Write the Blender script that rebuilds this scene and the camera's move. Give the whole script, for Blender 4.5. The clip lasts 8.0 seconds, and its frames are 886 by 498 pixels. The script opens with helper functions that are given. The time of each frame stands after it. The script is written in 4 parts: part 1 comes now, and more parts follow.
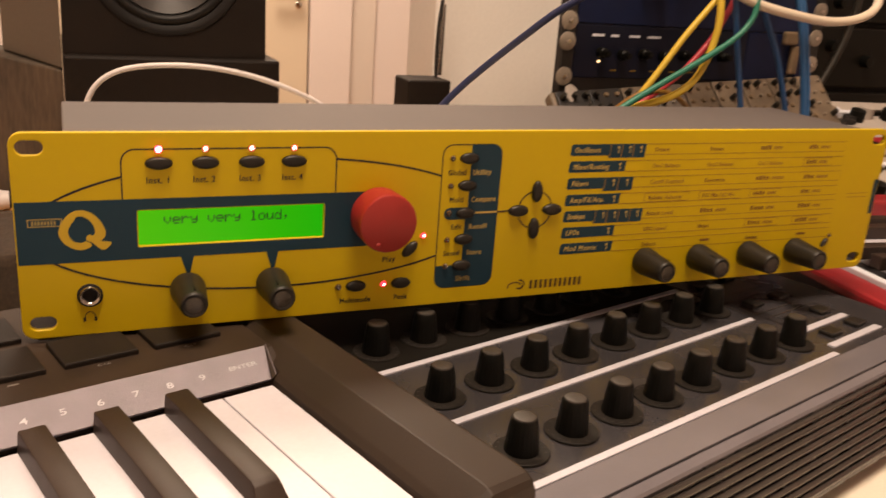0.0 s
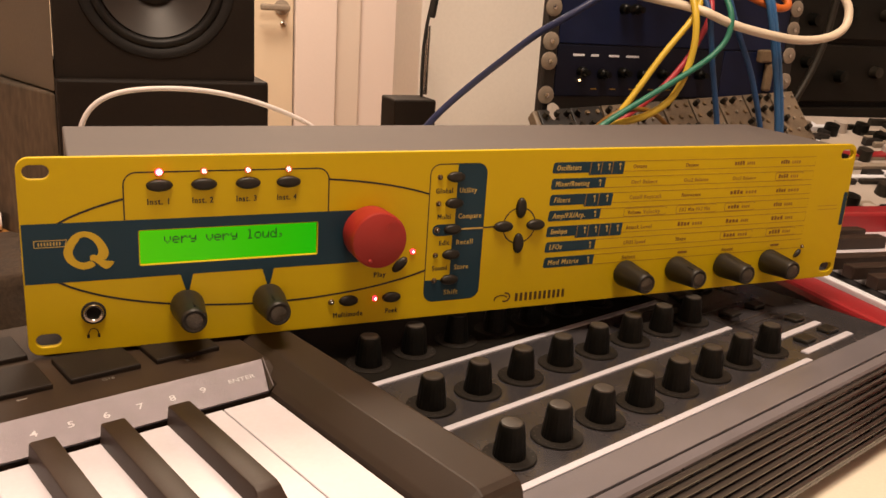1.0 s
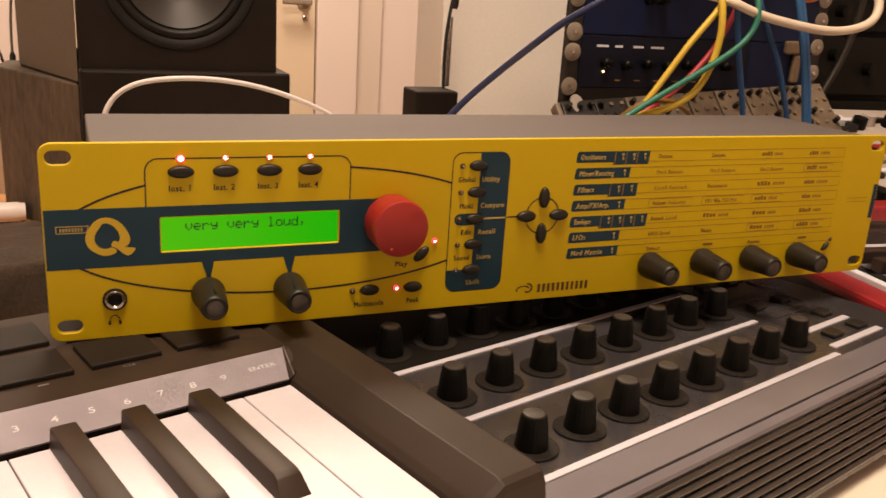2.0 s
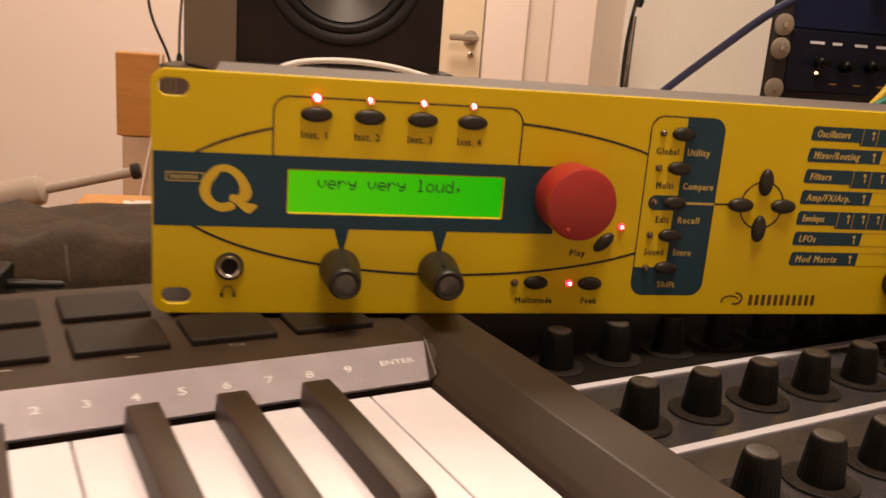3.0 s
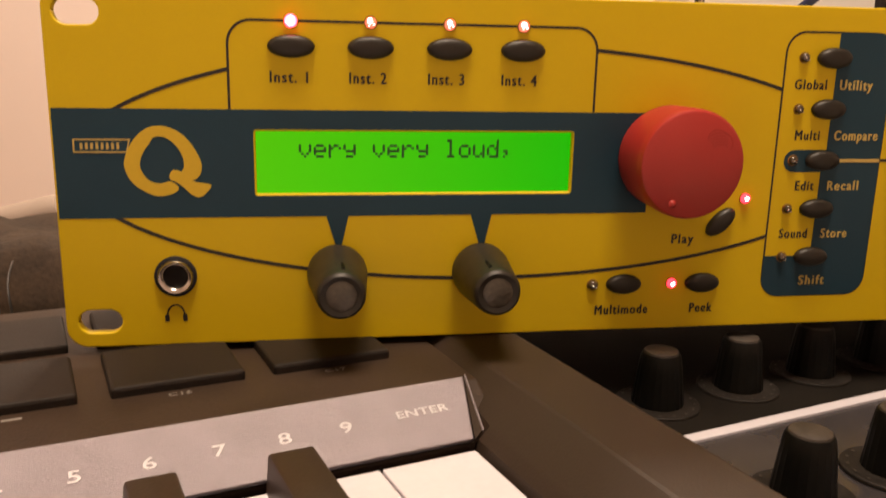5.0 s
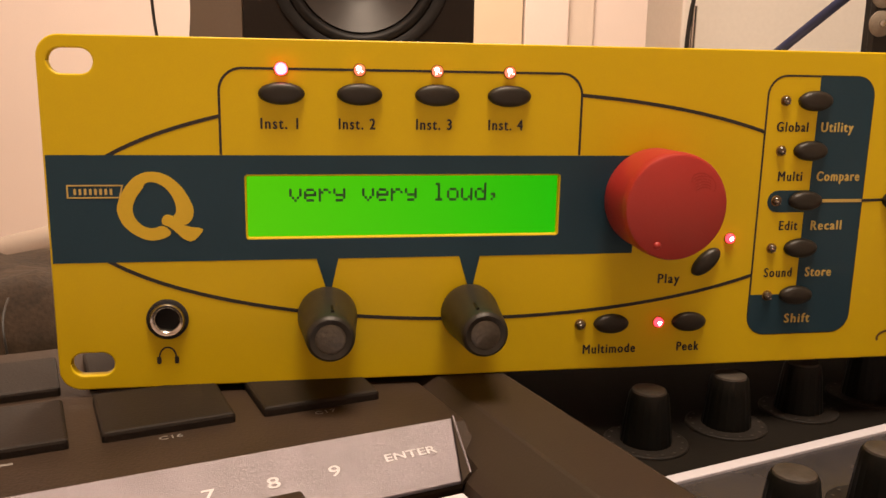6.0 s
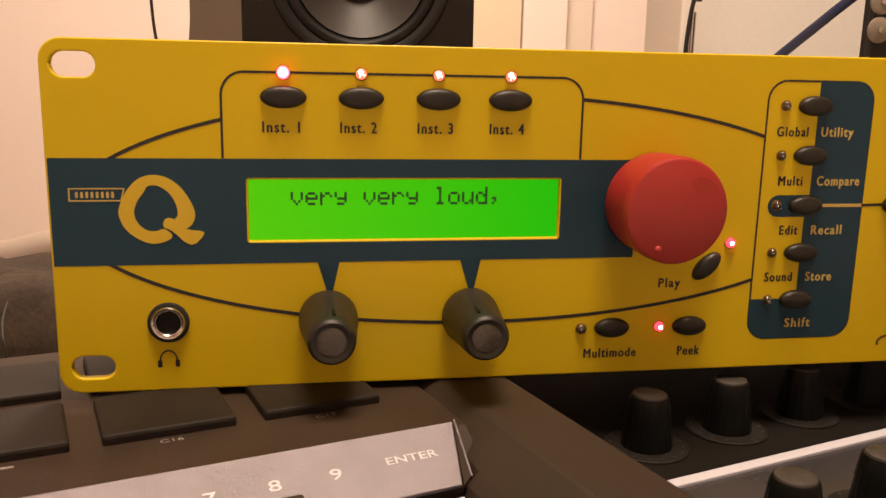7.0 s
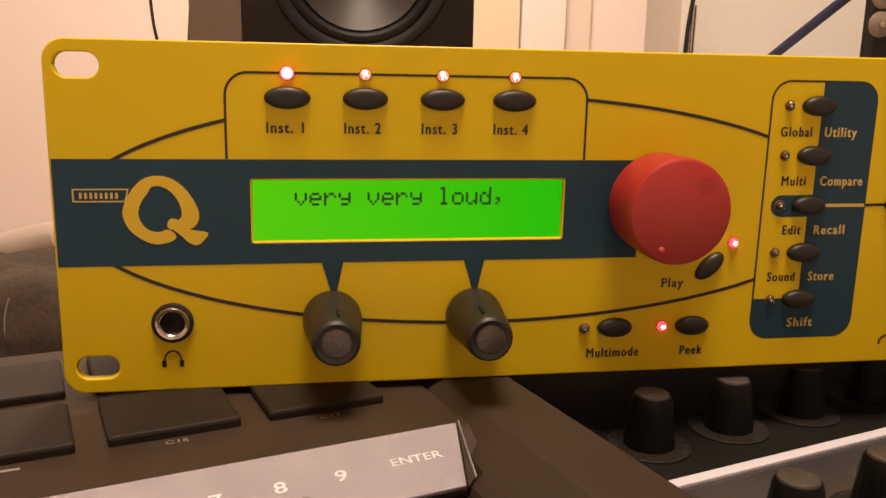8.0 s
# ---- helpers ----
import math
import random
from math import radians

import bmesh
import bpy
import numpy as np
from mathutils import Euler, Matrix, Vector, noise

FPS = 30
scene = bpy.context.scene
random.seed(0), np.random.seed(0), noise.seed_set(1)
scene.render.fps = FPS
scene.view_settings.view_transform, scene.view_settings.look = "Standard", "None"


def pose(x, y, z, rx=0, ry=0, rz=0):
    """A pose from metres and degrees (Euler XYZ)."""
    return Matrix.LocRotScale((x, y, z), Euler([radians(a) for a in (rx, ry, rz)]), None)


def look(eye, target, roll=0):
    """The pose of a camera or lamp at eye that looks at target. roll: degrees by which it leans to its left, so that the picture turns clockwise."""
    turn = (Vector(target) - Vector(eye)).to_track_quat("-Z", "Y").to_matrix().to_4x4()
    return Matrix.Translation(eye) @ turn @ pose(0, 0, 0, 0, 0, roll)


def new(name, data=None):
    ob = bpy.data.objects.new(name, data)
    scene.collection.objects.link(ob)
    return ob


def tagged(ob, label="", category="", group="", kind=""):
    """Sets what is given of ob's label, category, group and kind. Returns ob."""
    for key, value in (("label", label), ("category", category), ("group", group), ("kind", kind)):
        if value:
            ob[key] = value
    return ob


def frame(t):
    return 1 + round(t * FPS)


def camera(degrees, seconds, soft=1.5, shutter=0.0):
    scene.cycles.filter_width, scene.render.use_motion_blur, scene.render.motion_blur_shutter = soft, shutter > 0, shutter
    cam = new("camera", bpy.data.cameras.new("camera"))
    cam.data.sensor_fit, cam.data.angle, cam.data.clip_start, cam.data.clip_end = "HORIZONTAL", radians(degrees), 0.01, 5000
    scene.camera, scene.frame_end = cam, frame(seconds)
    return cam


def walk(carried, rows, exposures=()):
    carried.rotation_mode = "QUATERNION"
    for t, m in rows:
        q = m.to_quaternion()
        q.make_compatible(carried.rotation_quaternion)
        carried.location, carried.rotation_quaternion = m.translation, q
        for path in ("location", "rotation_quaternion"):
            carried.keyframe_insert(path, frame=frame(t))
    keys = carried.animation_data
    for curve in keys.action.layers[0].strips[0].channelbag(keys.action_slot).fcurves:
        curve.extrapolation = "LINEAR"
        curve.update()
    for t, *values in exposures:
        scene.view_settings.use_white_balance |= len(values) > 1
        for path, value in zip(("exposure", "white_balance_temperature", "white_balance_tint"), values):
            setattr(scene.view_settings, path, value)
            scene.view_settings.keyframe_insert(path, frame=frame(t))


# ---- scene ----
cam = camera(54.23, 8.0, shutter=0.5)
PATH = [
    (0, (0.0211, -0.3748, 0.1595), (0.8040, 1.3630, -0.4463), 4.22),
    (0.3, (0.0172, -0.3850, 0.1621), (0.8510, 1.3392, -0.4139), 4.15),
    (0.5, (0.0172, -0.3850, 0.1621), (0.8540, 1.3378, -0.4139), 4.15),
    (1, (0.0128, -0.3900, 0.1647), (0.8274, 1.3455, -0.4050), 3.78),
    (1.2, (0.0136, -0.3908, 0.1667), (0.8211, 1.3437, -0.4159), 3.81),
    (2.3, (0.0134, -0.3807, 0.1550), (0.7308, 1.3937, -0.4252), 3.62),
    (2.5, (0.0162, -0.3683, 0.1482), (0.6290, 1.4435, -0.4364), 3.45),
    (2.7, (0.0226, -0.3469, 0.1323), (0.5058, 1.5073, -0.4406), 3.83),
    (2.9, (0.0289, -0.3257, 0.1164), (0.4698, 1.5524, -0.4113), 4.22),
    (3, (0.0321, -0.3151, 0.1085), (0.4758, 1.5714, -0.3857), 4.41),
    (3.1, (0.0382, -0.3070, 0.1065), (0.5033, 1.5678, -0.4118), 4.58),
    (3.2, (0.0442, -0.2976, 0.1045), (0.4489, 1.5835, -0.4411), 4.74),
    (3.5, (0.0427, -0.2704, 0.0922), (0.4378, 1.6171, -0.4380), 4.73),
    (3.6, (0.0435, -0.2613, 0.0933), (0.4483, 1.6177, -0.4594), 4.63),
    (3.8, (0.0480, -0.2480, 0.0843), (0.4650, 1.6456, -0.4059), 4.94),
    (4, (0.0495, -0.2398, 0.0764), (0.4695, 1.6567, -0.4001), 4.94),
    (4.2, (0.0490, -0.2279, 0.0669), (0.4797, 1.6668, -0.4071), 4.65),
    (4.5, (0.0527, -0.2201, 0.0702), (0.4147, 1.6863, -0.4140), 2.41),
    (4.6, (0.0535, -0.2202, 0.0725), (0.4053, 1.6901, -0.4041), 2.33),
    (4.8, (0.0561, -0.2184, 0.0781), (0.3938, 1.6916, -0.4097), 1.67),
    (5, (0.0567, -0.2186, 0.0776), (0.3872, 1.6964, -0.3950), 1.31),
    (5.2, (0.0605, -0.2215, 0.0825), (0.3847, 1.7086, -0.3295), 1.11),
    (6.5, (0.0580, -0.2209, 0.0824), (0.3993, 1.7054, -0.3336), 1.10),
    (7, (0.0580, -0.2213, 0.0820), (0.3972, 1.7084, -0.3197), 1.20),
    (7.5, (0.0578, -0.2218, 0.0813), (0.3913, 1.7112, -0.3088), 1.08),
    (8, (0.0565, -0.2206, 0.0847), (0.4000, 1.7034, -0.3398), 1.28),
]
walk(cam, [(t, look(eye, target, roll)) for t, eye, target, roll in PATH], exposures=[(0.0, 0.06), (1.0, 0.08), (2.5, 0.03), (3.5, 0.05), (4.5, 0.13), (5.0, 0.26), (8.0, 0.30)])

# ---- room light: warm lamp overhead, unseen second lamp added, white room ----
world = bpy.data.worlds.new("room_air")
scene.world = world
world.use_nodes = True
world.node_tree.nodes["Background"].inputs[0].default_value = (0.9, 0.72, 0.58, 1)
world.node_tree.nodes["Background"].inputs[1].default_value = 0.02


def area_lamp(name, place, target, sx, sy, watts, colour):
    data = bpy.data.lights.new(name, "AREA")
    data.shape, data.size, data.size_y = "RECTANGLE", sx, sy
    data.energy, data.color = watts, colour
    ob = new(name, data)
    ob.matrix_world = look(place, target)
    return ob


WARM = (1.0, 0.775, 0.585)
area_lamp("ceiling_lamp_light", (0.10, -0.25, 1.62), (0.15, 0.0, 0.0), 0.55, 0.55, 36.0, WARM)
# unseen lamp added to brighten the far wall and background
area_lamp("ceiling_lamp_light", (0.35, 1.50, 1.62), (0.35, 1.50, 0.0), 0.6, 0.6, 43.0, WARM)



# ---- materials ----
def material(name, col, rough=0.5, metal=0.0, var=0.12, fine=900.0, coarse=18.0, bump=0.06, rvar=0.1, coat=0.0, spec=0.5, stretch=None):
    m = bpy.data.materials.new(name)
    m.use_nodes = True
    nt = m.node_tree
    b = nt.nodes["Principled BSDF"]
    co = nt.nodes.new("ShaderNodeTexCoord")
    n1 = nt.nodes.new("ShaderNodeTexNoise")
    n2 = nt.nodes.new("ShaderNodeTexNoise")
    n1.inputs["Scale"].default_value, n2.inputs["Scale"].default_value = fine, coarse
    n1.inputs["Detail"].default_value, n2.inputs["Detail"].default_value = 3, 4
    nt.links.new(co.outputs["Object"], n1.inputs["Vector"])
    nt.links.new(co.outputs["Object"], n2.inputs["Vector"])
    if stretch:
        mp = nt.nodes.new("ShaderNodeMapping")
        mp.inputs["Scale"].default_value = stretch
        nt.links.new(co.outputs["Object"], mp.inputs["Vector"])
        nt.links.new(mp.outputs[0], n1.inputs["Vector"])
        nt.links.new(mp.outputs[0], n2.inputs["Vector"])
    mix = nt.nodes.new("ShaderNodeMath")
    mix.operation = "MULTIPLY_ADD"
    nt.links.new(n1.outputs["Fac"], mix.inputs[0])
    mix.inputs[1].default_value = 0.45
    half = nt.nodes.new("ShaderNodeMath")
    half.operation = "MULTIPLY"
    nt.links.new(n2.outputs["Fac"], half.inputs[0])
    half.inputs[1].default_value = 0.55
    nt.links.new(half.outputs[0], mix.inputs[2])
    ramp = nt.nodes.new("ShaderNodeValToRGB")
    ramp.color_ramp.elements[0].position, ramp.color_ramp.elements[1].position = 0.3, 0.7
    ramp.color_ramp.elements[0].color = (*[max(0, c * (1 - var)) for c in col], 1)
    ramp.color_ramp.elements[1].color = (*[min(1, c * (1 + var)) for c in col], 1)
    nt.links.new(mix.outputs[0], ramp.inputs[0])
    nt.links.new(ramp.outputs[0], b.inputs["Base Color"])
    rr = nt.nodes.new("ShaderNodeMapRange")
    rr.inputs["To Min"].default_value, rr.inputs["To Max"].default_value = max(0.02, rough - rvar), min(1, rough + rvar)
    nt.links.new(n2.outputs["Fac"], rr.inputs[0])
    nt.links.new(rr.outputs[0], b.inputs["Roughness"])
    if bump:
        bp = nt.nodes.new("ShaderNodeBump")
        bp.inputs["Strength"].default_value, bp.inputs["Distance"].default_value = bump, 0.0006
        nt.links.new(n1.outputs["Fac"], bp.inputs["Height"])
        nt.links.new(bp.outputs[0], b.inputs["Normal"])
    b.inputs["Metallic"].default_value, b.inputs["Coat Weight"].default_value = metal, coat
    b.inputs["Specular IOR Level"].default_value = spec
    return m


def glow(name, col, strength, base=(0.3, 0.02, 0.02), uneven=None):
    m = bpy.data.materials.new(name)
    m.use_nodes = True
    b = m.node_tree.nodes["Principled BSDF"]
    b.inputs["Base Color"].default_value = (*base, 1)
    b.inputs["Roughness"].default_value = 0.25
    b.inputs["Specular IOR Level"].default_value = 0.15
    b.inputs["Emission Color"].default_value = (*col, 1)
    b.inputs["Emission Strength"].default_value = strength
    if uneven:
        nt = m.node_tree
        co = nt.nodes.new("ShaderNodeTexCoord")
        sep = nt.nodes.new("ShaderNodeSeparateXYZ")
        nt.links.new(co.outputs["Object"], sep.inputs[0])
        mr = nt.nodes.new("ShaderNodeMapRange")
        mr.inputs[1].default_value, mr.inputs[2].default_value = 0.046, 0.128
        nt.links.new(sep.outputs["X"], mr.inputs[0])
        ramp = nt.nodes.new("ShaderNodeValToRGB")
        ramp.color_ramp.elements[0].color, ramp.color_ramp.elements[1].color = (*uneven, 1), (*col, 1)
        nt.links.new(mr.outputs[0], ramp.inputs[0])
        nt.links.new(ramp.outputs[0], b.inputs["Emission Color"])
    return m


YELLOW = material("yellow_powder_paint", (0.61, 0.438, 0.004), 0.42, var=0.05, fine=2600, coarse=9, bump=0.05, spec=0.24)
NAVY = material("navy_print", (0.012, 0.042, 0.066), 0.45, var=0.10, fine=2600, coarse=20, bump=0.03, spec=0.25)
INK = material("dark_ink", (0.013, 0.010, 0.009), 0.5, var=0.1, bump=0)
BROWN_INK = material("brown_ink", (0.20, 0.095, 0.008), 0.5, var=0.15, bump=0)
MARK_INK = material("dark_brown_ink", (0.085, 0.045, 0.006), 0.5, var=0.15, bump=0)
PALE_INK = material("pale_brown_ink", (0.30, 0.165, 0.012), 0.5, var=0.15, bump=0)
YELLOW_INK = material("yellow_ink", (0.61, 0.415, 0.014), 0.45, var=0.05, bump=0)
CREAM_INK = material("cream_ink", (0.52, 0.385, 0.10), 0.45, var=0.05, bump=0)
CASE_GREY = material("grey_case_paint", (0.106, 0.091, 0.085), 0.60, spec=0.25, var=0.08, fine=1800, coarse=12, bump=0.12)
RUBBER = material("black_soft_plastic", (0.0175, 0.0142, 0.0098), 0.46, spec=0.35, var=0.2, fine=1500, coarse=120, bump=0.08)
KNOB_BLACK = material("black_knob_plastic", (0.0045, 0.0042, 0.0032), 0.42, spec=0.16, var=0.25, fine=1500, coarse=150, bump=0.08)
KNOB_TOP = material("worn_knob_top", (0.036, 0.029, 0.023), 0.55, var=0.4, fine=900, coarse=300, bump=0.2)
CAP = material("worn_rubber_cap", (0.050, 0.041, 0.029), 0.34, spec=0.5, var=0.6, fine=900, coarse=260, bump=0.35)
RED = material("red_plastic", (0.325, 0.020, 0.015), 0.46, var=0.06, fine=2000, coarse=60, bump=0.05)
STEEL = material("nickel", (0.62, 0.58, 0.53), 0.22, metal=1, var=0.08, bump=0)
HOLE = material("dark_hole", (0.006, 0.005, 0.005), 0.7, bump=0)
KEY_WHITE = material("ivory_plastic", (0.66, 0.63, 0.685), 0.34, var=0.05, fine=500, coarse=25, bump=0.02, coat=0.2)
KEY_BLACK = material("black_key_plastic", (0.032, 0.0188, 0.0122), 0.50, spec=0.38, var=0.2, fine=1600, coarse=80, bump=0.1)
KB_BODY = material("dark_grey_keyboard_plastic", (0.032, 0.0198, 0.0124), 0.54, spec=0.24, var=0.35, fine=1300, coarse=36, bump=0.22)
KB_CHEEK = material("dark_end_cheek_plastic", (0.031, 0.0205, 0.0140), 0.52, spec=0.28, var=0.15, fine=1600, coarse=30, bump=0.1)
KB_SILVER = material("gunmetal_strip", (0.215, 0.190, 0.212), 0.36, metal=0.60, var=0.18, fine=4600, coarse=60, bump=0.35)
PAD = material("black_rubber_pad", (0.0130, 0.0088, 0.0062), 0.60, spec=0.22, var=0.35, fine=1400, coarse=50, bump=0.25)
WHITE_PRINT = material("white_print", (0.72, 0.74, 0.80), 0.5, var=0.04, bump=0)
STRIP_PRINT = material("pale_grey_print", (0.58, 0.57, 0.60), 0.5, var=0.1, bump=0)
PAD_PRINT = material("dim_grey_print", (0.22, 0.20, 0.18), 0.5, var=0.2, bump=0)
STRIPE = material("pale_lavender_stripe", (0.54, 0.53, 0.59), 0.40, var=0.06, bump=0.02)
CTRL_GREY = material("blue_grey_panel", (0.038, 0.035, 0.038), 0.26, spec=0.8, var=0.25, fine=1500, coarse=35, bump=0.1)
CTRL_SHEEN = material("pale_grey_front_band", (0.150, 0.138, 0.152), 0.32, var=0.12, fine=1500, coarse=35, bump=0.05)
CTRL_RIB = material("dark_ribbed_plastic", (0.050, 0.042, 0.038), 0.20, var=0.15, fine=1500, coarse=35, bump=0.08)
UNDER_RACK_SHADE = material("dull_black_panel", (0.0085, 0.0070, 0.0055), 0.75, spec=0.10, var=0.3, fine=1200, coarse=60, bump=0.1)
SCALE_DISC = material("smoky_scale_disc", (0.015, 0.0125, 0.0105), 0.6, spec=0.15, var=0.5, fine=1300, coarse=240, bump=0.15)
CTRL_BLACK = material("black_control_panel", (0.018, 0.0155, 0.013), 0.42, spec=0.4, var=0.35, fine=1200, coarse=60, bump=0.1)
DESK = material("cream_desk", (0.82, 0.74, 0.61), 0.5, var=0.06, fine=500, coarse=6, bump=0.04)
WALL = material("white_wall_paint", (0.77, 0.685, 0.645), 0.8, var=0.03, fine=260, coarse=2.5, bump=0.12)
PARTITION_WHITE = material("white_partition_paint", (0.86, 0.81, 0.75), 0.7, var=0.04, fine=260, coarse=3.5, bump=0.12)
WALL_CREAM = material("cream_door_paint", (0.72, 0.61, 0.46), 0.5, var=0.04, fine=300, coarse=4, bump=0.05)
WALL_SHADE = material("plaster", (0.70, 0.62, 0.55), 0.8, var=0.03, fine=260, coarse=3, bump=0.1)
SPK_BLACK = material("black_ash_veneer", (0.0098, 0.0060, 0.0040), 0.55, spec=0.22, var=0.3, fine=350, coarse=30, bump=0.15)
SPK_CONE = material("grey_cone", (0.026, 0.020, 0.017), 0.46, spec=0.35, var=0.1, fine=700, coarse=20, bump=0.08)
SPK_RUBBER = material("surround_rubber", (0.0055, 0.0042, 0.0036), 0.52, spec=0.28, var=0.2, fine=700, bump=0.05)
GREY_BOX = material("grey_cabinet_paint", (0.115, 0.095, 0.078), 0.6, var=0.1, fine=300, coarse=8, bump=0.1)
WORN_WOOD = material("weathered_board", (0.082, 0.062, 0.042), 0.75, var=0.65, fine=160, coarse=24, bump=0.6, stretch=(1, 1, 0.35))
CABINET_TAN = material("tan_grey_cabinet_paint", (0.105, 0.085, 0.056), 0.6, var=0.12, fine=300, coarse=8, bump=0.1)
PALE_METAL = material("pale_grey_metal_paint", (0.36, 0.30, 0.255), 0.45, var=0.08, fine=700, coarse=30, bump=0.05)
WASHER = material("dull_beige_washer", (0.27, 0.225, 0.175), 0.5, var=0.2, fine=900, coarse=90, bump=0.1)
TAN_PLASTIC = material("tan_plastic", (0.17, 0.118, 0.066), 0.55, var=0.35, fine=600, coarse=50, bump=0.1)
RACK_BLACK = material("deep_black_rack_paint", (0.0055, 0.0048, 0.0034), 0.6, spec=0.22, var=0.35, fine=700, coarse=12, bump=0.1)
SHADED_WALL = material("tan_board", (0.46, 0.35, 0.26), 0.7, var=0.12, fine=220, coarse=14, bump=0.1)
ORANGE_WOOD = material("orange_plywood", (0.44, 0.205, 0.050), 0.5, var=0.18, fine=160, coarse=10, bump=0.1, stretch=(0.15, 1, 1))
FOAM = material("black_felt", (0.038, 0.0235, 0.0135), 0.95, var=0.6, fine=450, coarse=60, bump=0.9)
BLUE_PANEL = material("blue_module_panel", (0.0045, 0.0102, 0.042), 0.45, spec=0.25, var=0.35, fine=900, coarse=40, bump=0.05)
BLUE_DARK = material("dark_blue_module_panel", (0.004, 0.006, 0.018), 0.45, spec=0.25, var=0.3, fine=900, coarse=40, bump=0.05)
BROWN_PANEL = material("brown_grey_module_panel", (0.150, 0.112, 0.075), 0.55, var=0.45, fine=700, coarse=60, bump=0.1)
BLACK_GEAR = material("black_gear_paint", (0.012, 0.010, 0.009), 0.5, var=0.3, fine=700, coarse=20, bump=0.1)
RED_SYNTH = material("red_lacquer", (0.30, 0.020, 0.024), 0.32, var=0.06, fine=900, coarse=20, bump=0.03)
PANEL_GREY = material("pale_grey_panel", (0.44, 0.39, 0.345), 0.45, var=0.2, fine=900, coarse=20, bump=0.05)
FLOOR_WOOD = material("floor_board", (0.26, 0.15, 0.075), 0.5, var=0.25, fine=90, coarse=6, bump=0.15, stretch=(0.1, 1, 1))


def cable_mat(name, col):
    return material(name, col, 0.45, var=0.06, fine=900, coarse=60, bump=0.04)


C_WHITE = cable_mat("white_cable", (0.74, 0.68, 0.66))
C_CREAM = cable_mat("cream_cable", (0.72, 0.62, 0.48))
C_YELLOW = cable_mat("yellow_cable", (0.60, 0.42, 0.035))
C_RED = cable_mat("red_cable", (0.42, 0.03, 0.045))
C_GREEN = cable_mat("green_cable", (0.02, 0.17, 0.11))
C_BLUE = cable_mat("blue_cable", (0.015, 0.07, 0.20))
C_SKY = cable_mat("bright_blue_cable", (0.03, 0.125, 0.31))
C_NAVY = cable_mat("navy_cable", (0.018, 0.026, 0.085))
C_ORANGE = cable_mat("orange_cable", (0.55, 0.13, 0.02))
C_BLACK = cable_mat("black_cable", (0.012, 0.011, 0.010))
LED_HOT = glow("led_bright", (1.0, 0.045, 0.07), 11.0)
LED_ON = glow("led_lit", (1.0, 0.030, 0.045), 4.0)
LED_CORE = glow("led_core", (1.0, 0.72, 0.66), 8.0)
LED_DIM = glow("led_faint", (1.0, 0.17, 0.10), 1.5, (0.45, 0.12, 0.06))
LED_OFF = material("led_clear", (0.060, 0.040, 0.022), 0.08, var=0.5, fine=1500, coarse=700, bump=0.4, coat=1.0)
LED_SMALL = glow("led_amber", (1.0, 0.60, 0.26), 3.5)
LCD_GREEN = glow("lcd_backlight", (0.010, 0.44, 0.0), 0.90, (0.006, 0.03, 0.002), uneven=(0.075, 0.50, 0.0))
LCD_INK = material("lcd_segment", (0.006, 0.085, 0.008), 0.3, var=0.05, bump=0)


# ---- builders ----
def finish(name, me, mat, parent=None, label="", m=None, smooth=None):
    me.name = name
    me.materials.clear()
    for k in (mat if isinstance(mat, (list, tuple)) else [mat]):
        me.materials.append(k)
    if smooth is not None:
        for p in me.polygons:
            p.use_smooth = True
        me.set_sharp_from_angle(angle=radians(smooth))
    ob = new(name, me)
    if parent:
        ob.parent = parent
    if m is not None:
        ob.matrix_basis = m
    if label:
        ob["label"] = label
    return ob


def part(name, bm, mat, parent=None, label="", m=None, smooth=None):
    me = bpy.data.meshes.new(name)
    bmesh.ops.recalc_face_normals(bm, faces=bm.faces)
    bm.to_mesh(me)
    bm.free()
    return finish(name, me, mat, parent, label, m, smooth)


def thing(name, m, label, category, group="", kind=""):
    ob = new(name)
    ob.empty_display_size = 0.02
    ob.matrix_world = m
    return tagged(ob, label, category, group, kind)


def box_bm(x0, x1, y0, y1, z0, z1, bevel=0.0, seg=2):
    bm = bmesh.new()
    bmesh.ops.create_cube(bm, size=1, matrix=Matrix.Translation(((x0 + x1) / 2, (y0 + y1) / 2, (z0 + z1) / 2)) @ Matrix.Diagonal((x1 - x0, y1 - y0, z1 - z0, 1)))
    if bevel:
        bmesh.ops.bevel(bm, geom=bm.edges[:], offset=bevel, segments=seg, affect="EDGES", profile=0.5)
    return bm


def lathe_bm(profile, n=32, flute=0.0, flute_from=0, flute_to=0, capped=True):
    """Turned about z: profile of (radius, height); flute pulls every second rim point in on some rings."""
    bm = bmesh.new()
    rings = []
    for k, (r, h) in enumerate(profile):
        ring = []
        for i in range(n):
            a = 2 * math.pi * i / n
            q = r - (flute if flute_from <= k <= flute_to and i % 2 else 0)
            ring.append(bm.verts.new((q * math.cos(a), q * math.sin(a), h)))
        rings.append(ring)
    for a, b in zip(rings, rings[1:]):
        for i in range(n):
            bm.faces.new((a[i], a[(i + 1) % n], b[(i + 1) % n], b[i]))
    if capped:
        bm.faces.new(rings[0][::-1])
        bm.faces.new(rings[-1])
    return bm


